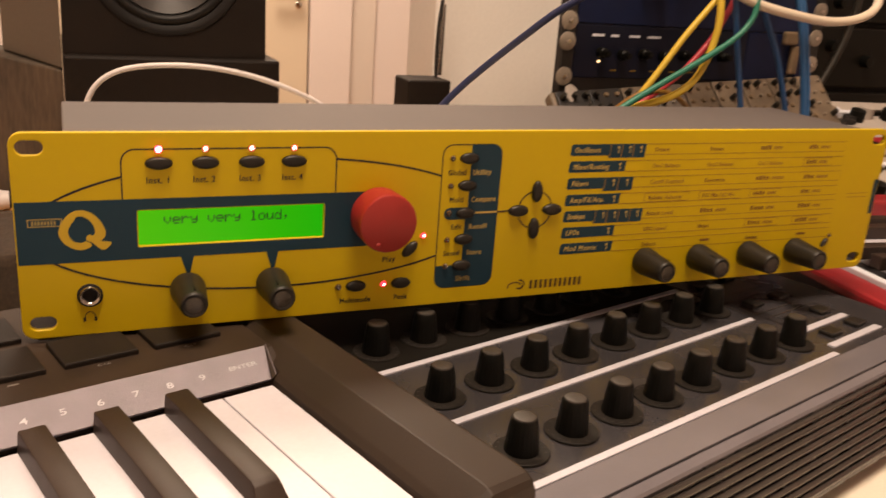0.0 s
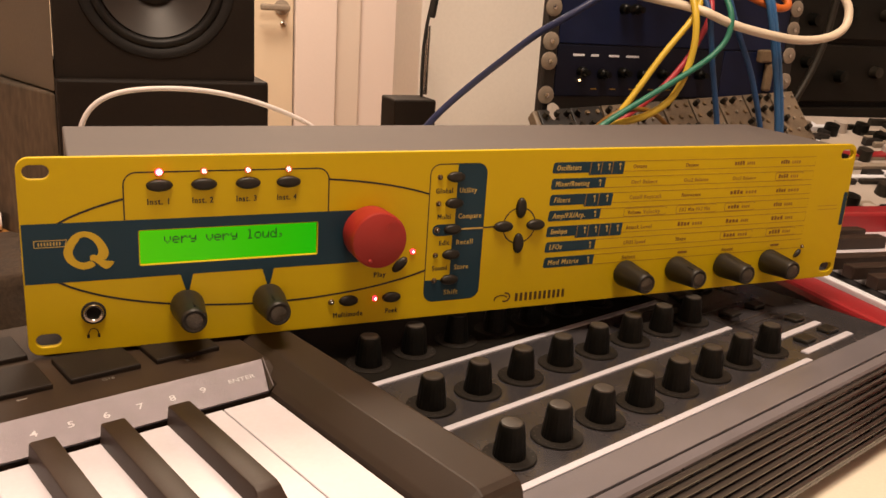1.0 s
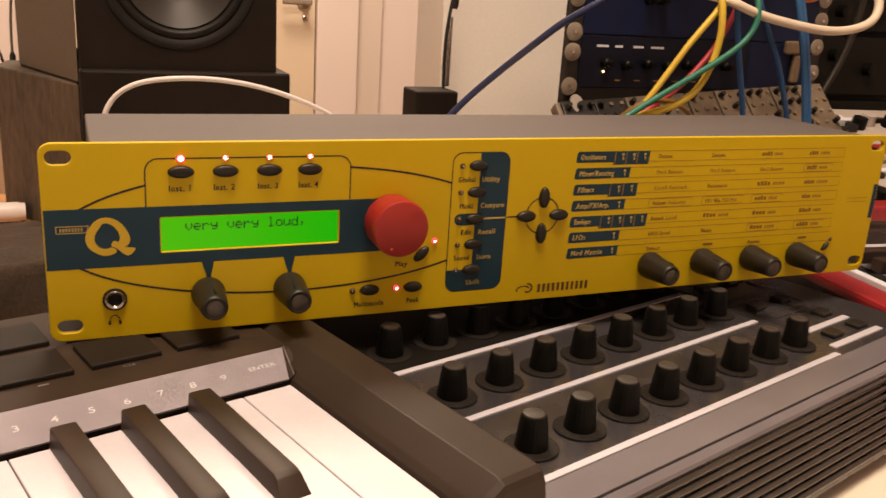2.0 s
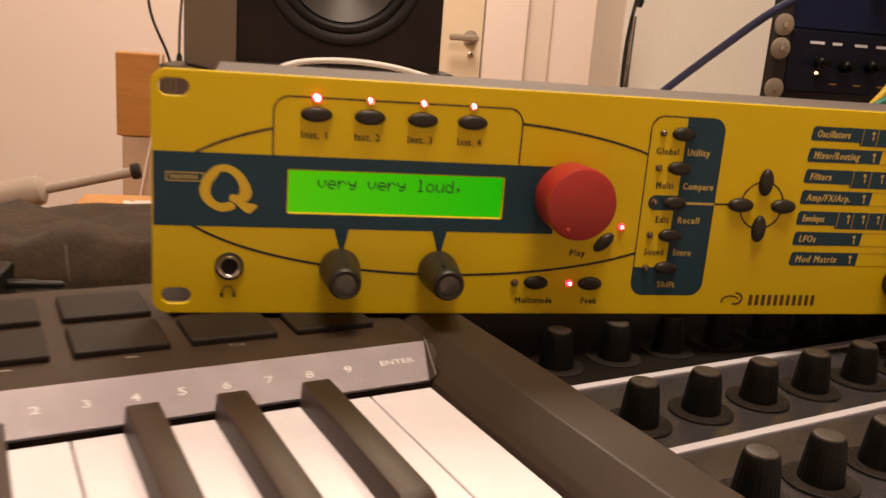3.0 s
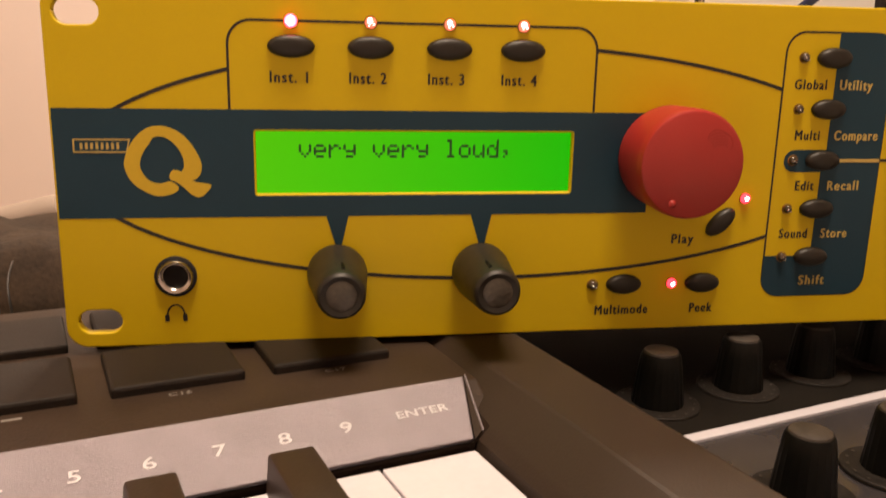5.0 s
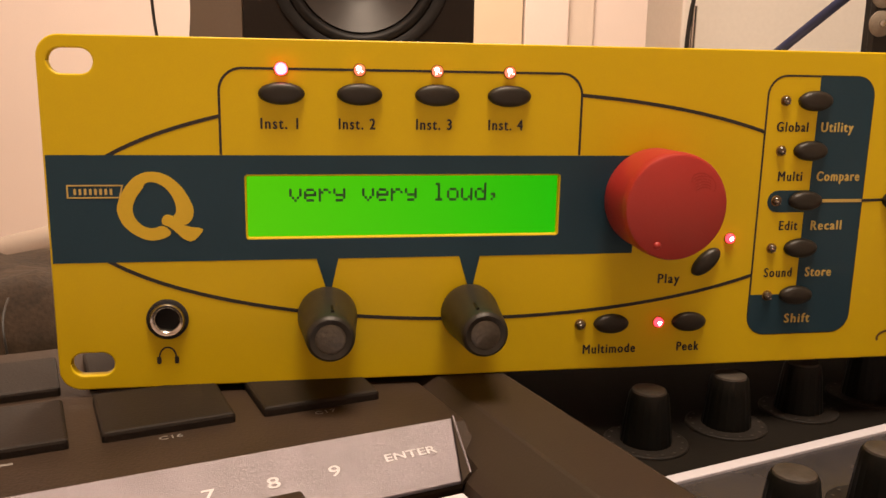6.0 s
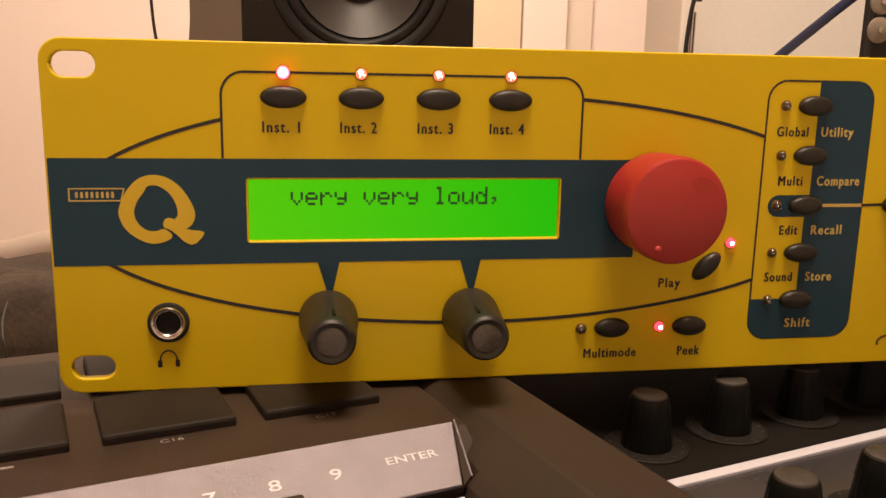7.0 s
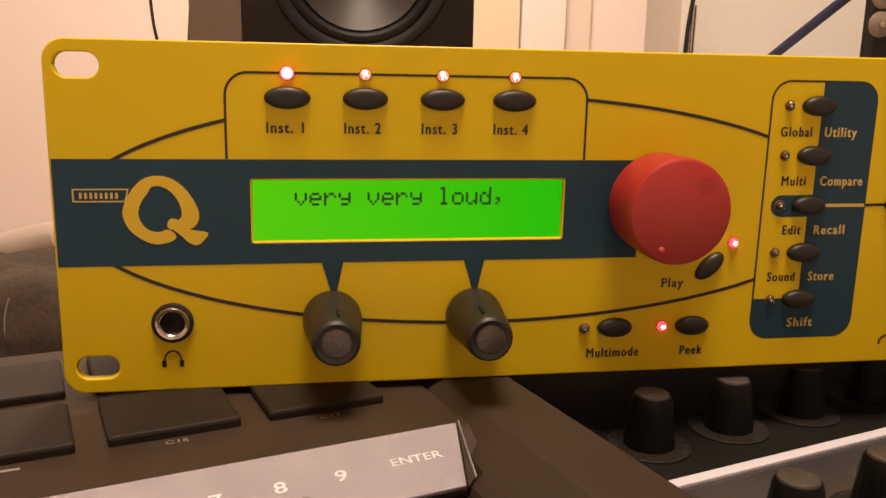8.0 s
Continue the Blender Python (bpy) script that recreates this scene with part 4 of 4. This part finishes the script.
# rough black bag behind the keyboard
bag = bmesh.new()
bmesh.ops.create_cube(bag, size=1)
bmesh.ops.subdivide_edges(bag, edges=bag.edges[:], cuts=40, use_grid_fill=True)
for v in bag.verts:
    p = v.co.copy()
    r = Vector((p.x, p.y * 1.0, p.z))
    k = 1 - 0.10 * ((2 * abs(p.y)) ** 4) * ((2 * abs(p.z)) ** 4)
    v.co = Vector((p.x * 0.62, p.y * 0.10 * k, p.z * 0.057 * k))
    q = v.co * 55
    v.co += Vector((0, 0.006, 0.007)) * noise.noise(q * 0.7) + Vector((0, 0.0016, 0.0016)) * noise.noise(q * 2.2)
tagged(part("felt_bag", bag, FOAM, None, "", pose(-0.232, 0.205, DT + 0.0285, 0, 0, 3), 50), "rough black felt bag lying behind the keyboard", "bag")
plug = thing("jack_plug", pose(-0.082, 0.104, -0.0145), "nickel jack plug standing in a black socket box", "plug")
part("shaft", lathe_bm([(0.0030, -0.001), (0.0030, 0.012), (0.0027, 0.013), (0.0029, 0.0145), (0.0025, 0.0165), (0.0012, 0.018)], 18), STEEL, plug, "nickel shaft", None, 40)
part("socket_box", box_bm(-0.034, 0.006, -0.014, 0.014, FLOORZ + 0.0145, 0.0, 0.002), KNOB_BLACK, plug, "black socket box")
part("side_plug", lathe_bm([(0.0030, 0.0), (0.0030, 0.012), (0.0024, 0.013), (0.0024, 0.023), (0.0012, 0.025)], 18), KNOB_BLACK, plug, "glossy black plug lying sideways", pose(0.0062, 0, -0.0082, 0, 90, 0), 40)
cable("thin_wire", [(-0.060, 0.153, -0.016), (-0.057, 0.140, -0.015), (-0.0540, 0.124, -0.017), (-0.0515, 0.118, -0.024), (-0.0500, 0.117, -0.036), (-0.049, 0.116, FLOORZ + 0.001)], 0.00045, C_BLACK, "thin black wire hanging before the felt bag")
cable("pale_cord", [(-0.134, 1.459, 0.020), (-0.1345, 1.456, -0.010), (-0.142, 1.452, -0.090), (-0.158, 1.445, -0.180), (-0.178, 1.440, -0.277), (-0.182, 1.438, -0.349)], 0.0022, C_WHITE, "thin white cord hanging down the plywood panel")
cable("wall_wire", [(-0.088, 0.71, 0.42), (-0.081, 0.71, 0.20), (-0.079, 0.71, 0.125), (-0.074, 0.71, 0.095), (-0.062, 0.71, 0.070), (-0.052, 0.71, 0.048), (-0.047, 0.71, 0.0), (-0.047, 0.71, BT + 0.002)], 0.0016, C_BLACK, "thin dark wire hanging beside the grey cabinet")
drop = thing("wire_with_plug", pose(-0.044, 0.705, 0.030), "thin grey wire with dark plug hanging by the cabinet", "wire")
cable("wire", [(0.010, 0, 0.40), (0.007, 0, 0.18), (0.005, 0, 0.105), (0.001, 0, 0.072), (0.0, 0, 0.045), (0.0, 0, 0.028)], 0.0015, GREY_BOX, "", parent=drop)
part("plug", lathe_bm([(0.0016, 0.030), (0.0032, 0.026), (0.0036, 0.008), (0.0030, 0.0)], 16), C_BLACK, drop, "dark plug", None, 40)

# white lead looping over the back of the rack
cable("white_lead", [(0.030, 0.30, 0.0), (0.030, 0.302, 0.046), (0.042, 0.300, 0.074), (0.078, 0.298, 0.0815), (0.119, 0.298, 0.0815), (0.157, 0.299, 0.0745), (0.199, 0.300, 0.0595), (0.233, 0.31, 0.040), (0.24, 0.32, -0.02)], 0.0020, C_WHITE, "white lead looping up behind the rack case")

# ---- white partition with the modular case before it ----
tagged(part("partition", box_bm(0.372, 0.862, 0.465, 0.54, BT, 0.62, 0.002), PARTITION_WHITE), "white painted partition board behind the modular case", "partition", "", "structure")
tagged(part("small_black_box", box_bm(0.322, 0.366, 0.40, 0.44, BT, 0.061, 0.002), SPK_BLACK), "small black box standing on the desk", "box")
cord = thing("upright_cord", pose(0.360, 0.425, 0.061), "black cord with jack plug rising from the small box", "cord")
cable("cord", [(0, 0, 0), (-0.002, 0, 0.035), (0.001, 0, 0.075), (0.010, 0, 0.110), (0.020, 0, 0.16), (0.026, 0, 0.26)], 0.0017, C_BLACK, "", parent=cord)
part("plug_sleeve", lathe_bm([(0.0032, 0.0), (0.0040, 0.003), (0.0040, 0.022), (0.0028, 0.030)], 16), C_BLACK, cord, "", pose(0.006, 0, 0.078, 0, 8, 0), 40)
part("plug_shaft", lathe_bm([(0.0026, 0.0), (0.0026, 0.068)], 14), STEEL, cord, "nickel shaft", pose(0.005, 0.004, 0.002), 40)
cable("navy_lead", [(0.315, 0.345, 0.02), (0.330, 0.345, 0.045), (0.362, 0.325, 0.083), (0.380, 0.285, 0.115), (0.394, 0.262, 0.137), (0.410, 0.250, 0.149), (0.435, 0.24, 0.167), (0.47, 0.235, 0.19), (0.52, 0.265, 0.23)], 0.0031, C_NAVY, "thick navy blue lead running to the modular case")

modc = thing("modular_case", pose(0.409, 0.275, 0), "blue modular synthesizer in a black case with patch leads", "modular synthesizer")
part("case_body", box_bm(0.0025, 0.290, 0.003, 0.012, 0.055, 0.34, 0.001), BLACK_GEAR, modc, "black case")
part("stand", box_bm(0.10, 0.27, 0.0125, 0.05, DT, 0.30, 0.002), BLACK_GEAR, modc)
part("rail", box_bm(0.002, 0.0135, 0.000, 0.006, 0.068, 0.338, 0.001), BLACK_GEAR, modc)
part("panel", box_bm(0.0140, 0.276, 0.0, 0.006, 0.128, 0.205, 0.0008), BLUE_PANEL, modc, "blue module panel")
part("panel", box_bm(0.0140, 0.276, 0.0, 0.006, 0.206, 0.336, 0.0008), BLUE_PANEL, modc, "blue module panel")
part("panel", box_bm(0.0140, 0.200, 0.0, 0.006, 0.082, 0.1272, 0.0008), BLUE_DARK, modc, "dark blue module panel")
part("panel", box_bm(0.2005, 0.276, 0.0, 0.006, 0.082, 0.1272, 0.0008), BLUE_PANEL, modc, "blue module panel")
part("rail", box_bm(0.2765, 0.289, 0.000, 0.006, 0.068, 0.338, 0.001), BLACK_GEAR, modc)
part("side_block", box_bm(0.240, 0.256, -0.007, -0.0002, 0.1175, 0.130, 0.002), TAN_PLASTIC, modc, "tan plastic connector block")
part("side_block", box_bm(0.252, 0.261, -0.006, -0.0002, 0.090, 0.1170, 0.002), TAN_PLASTIC, modc, "tan plastic connector block")
for x, z in [(0.0058, q) for q in (0.083, 0.1125, 0.1295, 0.158, 0.185, 0.21, 0.24, 0.27, 0.30)] + [(0.2825, q) for q in (0.10, 0.125, 0.15, 0.17, 0.20, 0.23)]:
    ws = part("washer", lathe_bm([(0.0078, 0.0), (0.0078, 0.0012), (0.0060, 0.0020), (0.0020, 0.0021)], 24), WASHER, modc, "dull beige round washer", pose(x, 0.0, z, 90), 40)
    part("screw", lathe_bm([(0.0022, 0.002), (0.0020, 0.0032), (0.0003, 0.0034)], 12), STEEL, ws, "", None, 40)
part("washer", lathe_bm([(0.0085, 0.0), (0.0085, 0.0012), (0.0020, 0.0021)], 24), PANEL_GREY, modc, "pale round washer", pose(0.0122, -0.006, 0.0685, 62, 0, 20), 40)
mk = [(0.0046, 0.0), (0.0044, 0.006), (0.0030, 0.0075), (0.0028, 0.013), (0.0003, 0.0134)]
for i, (x, z) in enumerate([(0.040 + 0.022 * c, 0.104 - 0.0015 * (c % 2)) for c in range(7)] + [(0.040 + 0.03 * c, 0.205 + 0.032 * r) for r in range(4) for c in range(8)] + [(0.078 + 0.012 * c, 0.160) for c in range(2)]):
    part("knob", lathe_bm(mk, 20), KNOB_BLACK, modc, "", pose(x, 0.0, z, 90), 40)
for i in range(4):
    part("printed_bar", box_bm(0.030 + 0.019 * i, 0.030 + 0.019 * i + (0.012, 0.008, 0.011, 0.014)[i], -0.0004, 0.0, 0.1175, 0.1195), WHITE_PRINT, modc)
for i in range(5):
    part("printed_bar", box_bm(0.052 + 0.021 * i, 0.058 + 0.021 * i, -0.0004, 0.0, 0.0885, 0.0895), PALE_INK, modc)
part("led", lathe_bm([(0.0011, 0), (0.0009, 0.0014), (0.0002, 0.0018)], 12), LED_SMALL, modc, "", pose(0.0385, -0.001, 0.0965, 90))
# leaning lower row of modules
low = thing("sloping_module_row", pose(0.404, 0.252, 0.044, 48, -4.0, 0), "brown-grey sloping row of small synthesizer modules", "modular synthesizer")
part("frame", box_bm(0.0, 0.302, -0.070, 0.034, -0.012, 0.0, 0.002), BROWN_PANEL, low)
rng = random.Random(9)
for k in range(9):
    mod = part("module", box_bm(0.004 + 0.033 * k, 0.035 + 0.033 * k, -0.068, 0.032, 0.0004, 0.003, 0.0006), BLACK_GEAR if k < 2 else rng.choice((BROWN_PANEL, BROWN_PANEL, BROWN_PANEL, GREY_BOX)), low)
    jacks = {}
    for j in range(24):
        x, y = 0.0085 + 0.033 * k + 0.011 * (j % 3), -0.062 + 0.0125 * (j // 3)
        what = rng.choice(("knob", "knob", "socket", "socket", "button"))
        bm = jacks.setdefault(what, bmesh.new())
        r, h = {"knob": (0.0028, 0.0060), "socket": (0.0024, 0.0018), "button": (0.0015, 0.0024)}[what]
        bmesh.ops.create_cone(bm, cap_ends=True, segments=12, radius1=r, radius2=r * 0.8, depth=h, matrix=Matrix.Translation((x, y, 0.003 + h / 2)))
    for what, bm in jacks.items():
        tagged(part(what, bm, {"knob": RUBBER, "socket": TAN_PLASTIC, "button": WASHER}[what], mod), kind="stuff")

# patch leads
G = "patch leads"
cable("patch_lead", [(0.428, 0.215, 0.050), (0.446, 0.205, 0.078), (0.456, 0.205, 0.091), (0.470, 0.205, 0.110), (0.482, 0.205, 0.127), (0.500, 0.205, 0.147), (0.516, 0.207, 0.164), (0.523, 0.215, 0.185), (0.524, 0.27, 0.23)], 0.0027, C_YELLOW, "yellow patch lead hanging from the modular case", group=G)
cable("patch_lead", [(0.400, 0.2, 0.058), (0.426, 0.195, 0.069), (0.456, 0.195, 0.073), (0.478, 0.195, 0.082), (0.490, 0.195, 0.092), (0.499, 0.195, 0.108), (0.504, 0.195, 0.126), (0.506, 0.195, 0.150), (0.508, 0.21, 0.18), (0.515, 0.27, 0.24)], 0.0030, C_YELLOW, "yellow patch lead hanging from the modular case", group=G)
cable("patch_lead", [(0.415, 0.205, 0.052), (0.440, 0.205, 0.067), (0.462, 0.206, 0.080), (0.486, 0.208, 0.096), (0.503, 0.209, 0.113), (0.517, 0.210, 0.130), (0.529, 0.211, 0.152), (0.540, 0.216, 0.173), (0.552, 0.27, 0.215)], 0.0026, C_RED, "red patch lead hanging from the modular case", group=G)
cable("patch_lead", [(0.395, 0.19, 0.054), (0.417, 0.19, 0.069), (0.444, 0.19, 0.084), (0.472, 0.19, 0.099), (0.498, 0.19, 0.113), (0.520, 0.19, 0.126), (0.534, 0.19, 0.140), (0.538, 0.19, 0.156), (0.537, 0.20, 0.178), (0.548, 0.27, 0.215)], 0.0025, C_GREEN, "green patch lead hanging from the modular case", group=G)
cable("patch_lead", [(0.552, 0.2, 0.040), (0.546, 0.2, 0.070), (0.537, 0.2, 0.099), (0.529, 0.2, 0.126), (0.523, 0.2, 0.150), (0.518, 0.2, 0.173), (0.520, 0.27, 0.24)], 0.0025, C_BLUE, "blue patch lead hanging from the modular case", group=G)
cable("patch_lead", [(0.605, 0.2, 0.040), (0.595, 0.2, 0.070), (0.585, 0.2, 0.092), (0.574, 0.2, 0.117), (0.555, 0.2, 0.144), (0.542, 0.2, 0.168), (0.535, 0.205, 0.190), (0.535, 0.27, 0.24)], 0.0025, C_BLUE, "blue patch lead hanging from the modular case", group=G)
for d in (-0.0042, 0.0002):
    cable("patch_lead", [(0.626 + d, 0.2, 0.035), (0.622 + d, 0.2, 0.063), (0.611 + d, 0.2, 0.105), (0.600 + d, 0.2, 0.139), (0.590 + d, 0.2, 0.164), (0.585 + d, 0.205, 0.190), (0.585 + d, 0.27, 0.24)], 0.0026, C_SKY, "thick blue patch lead hanging from the modular case", group=G)
cable("patch_lead", [(0.500, 0.272, 0.172), (0.508, 0.20, 0.165), (0.518, 0.195, 0.160), (0.543, 0.193, 0.152), (0.575, 0.189, 0.147), (0.608, 0.188, 0.143), (0.642, 0.195, 0.144), (0.670, 0.195, 0.151), (0.683, 0.20, 0.167), (0.680, 0.21, 0.190), (0.650, 0.272, 0.24)], 0.0038, C_CREAM, "thick cream patch lead looping off the modular case", group=G)
cable("patch_lead", [(0.560, 0.272, 0.195), (0.567, 0.22, 0.181), (0.585, 0.205, 0.171), (0.612, 0.205, 0.166), (0.618, 0.21, 0.180), (0.60, 0.272, 0.21)], 0.0034, C_ORANGE, "orange patch lead hanging from the modular case", group=G)
cable("patch_lead", [(0.425, 0.215, 0.060), (0.440, 0.205, 0.080), (0.462, 0.205, 0.083), (0.485, 0.205, 0.078), (0.50, 0.205, 0.062)], 0.0022, BROWN_INK, "dull brown patch lead curling over the low modules", group=G)

# ---- dark gear and red synthesizer to the side ----
rackb = thing("black_rack", pose(0.80, 0.545, BT), "tall black equipment rack in shadow", "rack")
part("side", box_bm(0, 1.0, 0.012, 0.172, 0, 0.73, 0.004), RACK_BLACK, rackb)
rng = random.Random(21)
for k in range(7):
    z = 0.06 + 0.09 * k
    unit = part("unit", box_bm(0.02, 0.50, 0.0, 0.012, z, z + 0.082, 0.002), RACK_BLACK, rackb, "black rack unit")
    for c in range(6):
        part("knob", lathe_bm([(0.009, 0), (0.008, 0.012), (0.0005, 0.013)], 16), rng.choice((KNOB_BLACK, RUBBER)), unit, "", pose(0.06 + 0.07 * c, 0.0, z + 0.02 + 0.04 * rng.random(), 90), 40)
    part("status_lamp", box_bm(0.035, 0.039, -0.001, 0.0, z + 0.06, z + 0.064), BROWN_INK, unit)
cable("dark_lead", [(0.90, 0.46, 0.40), (0.945, 0.46, 0.28), (0.95, 0.46, 0.18), (0.93, 0.46, 0.09), (0.88, 0.46, 0.02), (0.84, 0.46, -0.06)], 0.0045, RUBBER, "dark lead hanging before the equipment rack")
rng = random.Random(3)
mix = thing("grey_synthesizer_panel", pose(0.632, 0.145, -0.016, 15, 0, -8), "pale grey synthesizer panel with black knobs and faders", "synthesizer")
part("panel", box_bm(0.0, 0.62, 0.0, 0.260, -0.010, 0.0, 0.002), PANEL_GREY, mix)
part("base", box_bm(0.0, 0.62, 0.01, 0.235, -0.050, -0.0102, 0.002), BLACK_GEAR, mix)
part("back_strip", box_bm(0.0, 0.62, 0.140, 0.152, 0.0002, 0.006, 0.001), RED_SYNTH, mix, "red strip across the panel")
for k in range(150):
    x, y = 0.004 + rng.random() * 0.42, 0.01 + rng.random() * 0.23
    part("fader_plate", box_bm(x, x + 0.015 + 0.035 * rng.random(), y, y + 0.005 + 0.006 * rng.random(), 0.0002, 0.003 + 0.005 * rng.random(), 0.0008), rng.choice((WHITE_PRINT, WASHER, WASHER, BLACK_GEAR, BLACK_GEAR, RUBBER)), mix)
for k in range(48):
    x, y = 0.008 + rng.random() * 0.40, 0.01 + rng.random() * 0.21
    part("knob", lathe_bm([(0.0085, 0), (0.0078, 0.012), (0.0005, 0.013)], 16), rng.choice((KNOB_BLACK, KNOB_BLACK, RUBBER, PANEL_GREY)), mix, "", pose(x, y, 0.0), 40)
redk = thing("red_synthesizer", pose(0.498, 0.048, -0.020, 0, 0, -7), "red lacquered synthesizer with black panel and white trim", "synthesizer")
part("body", box_bm(0.0, 0.62, -0.26, 0.10, -0.052, -0.004, 0.003), BLACK_GEAR, redk)
part("end_cheek", box_bm(0.0, 0.026, -0.262, 0.104, -0.051, 0.0, 0.003), RED_SYNTH, redk, "red lacquered end cheek")
part("trim", box_bm(0.027, 0.034, -0.262, 0.104, -0.05, 0.0025, 0.001), WHITE_PRINT, redk, "white trim edge")
part("back_rail", box_bm(0.035, 0.62, 0.100, 0.125, -0.05, 0.022, 0.003), RED_SYNTH, redk, "red lacquered back rail")
for k in range(12):
    part("white_key", box_bm(0.060, 0.19, 0.080 - 0.0235 * k, 0.1025 - 0.0235 * k, -0.004, 0.004, 0.0008), KEY_WHITE, redk)
    if k % 7 not in (2, 6):
        part("black_key", box_bm(0.038, 0.135, 0.075 - 0.0235 * k, 0.086 - 0.0235 * k, 0.004, 0.014, 0.001), KEY_BLACK, redk)
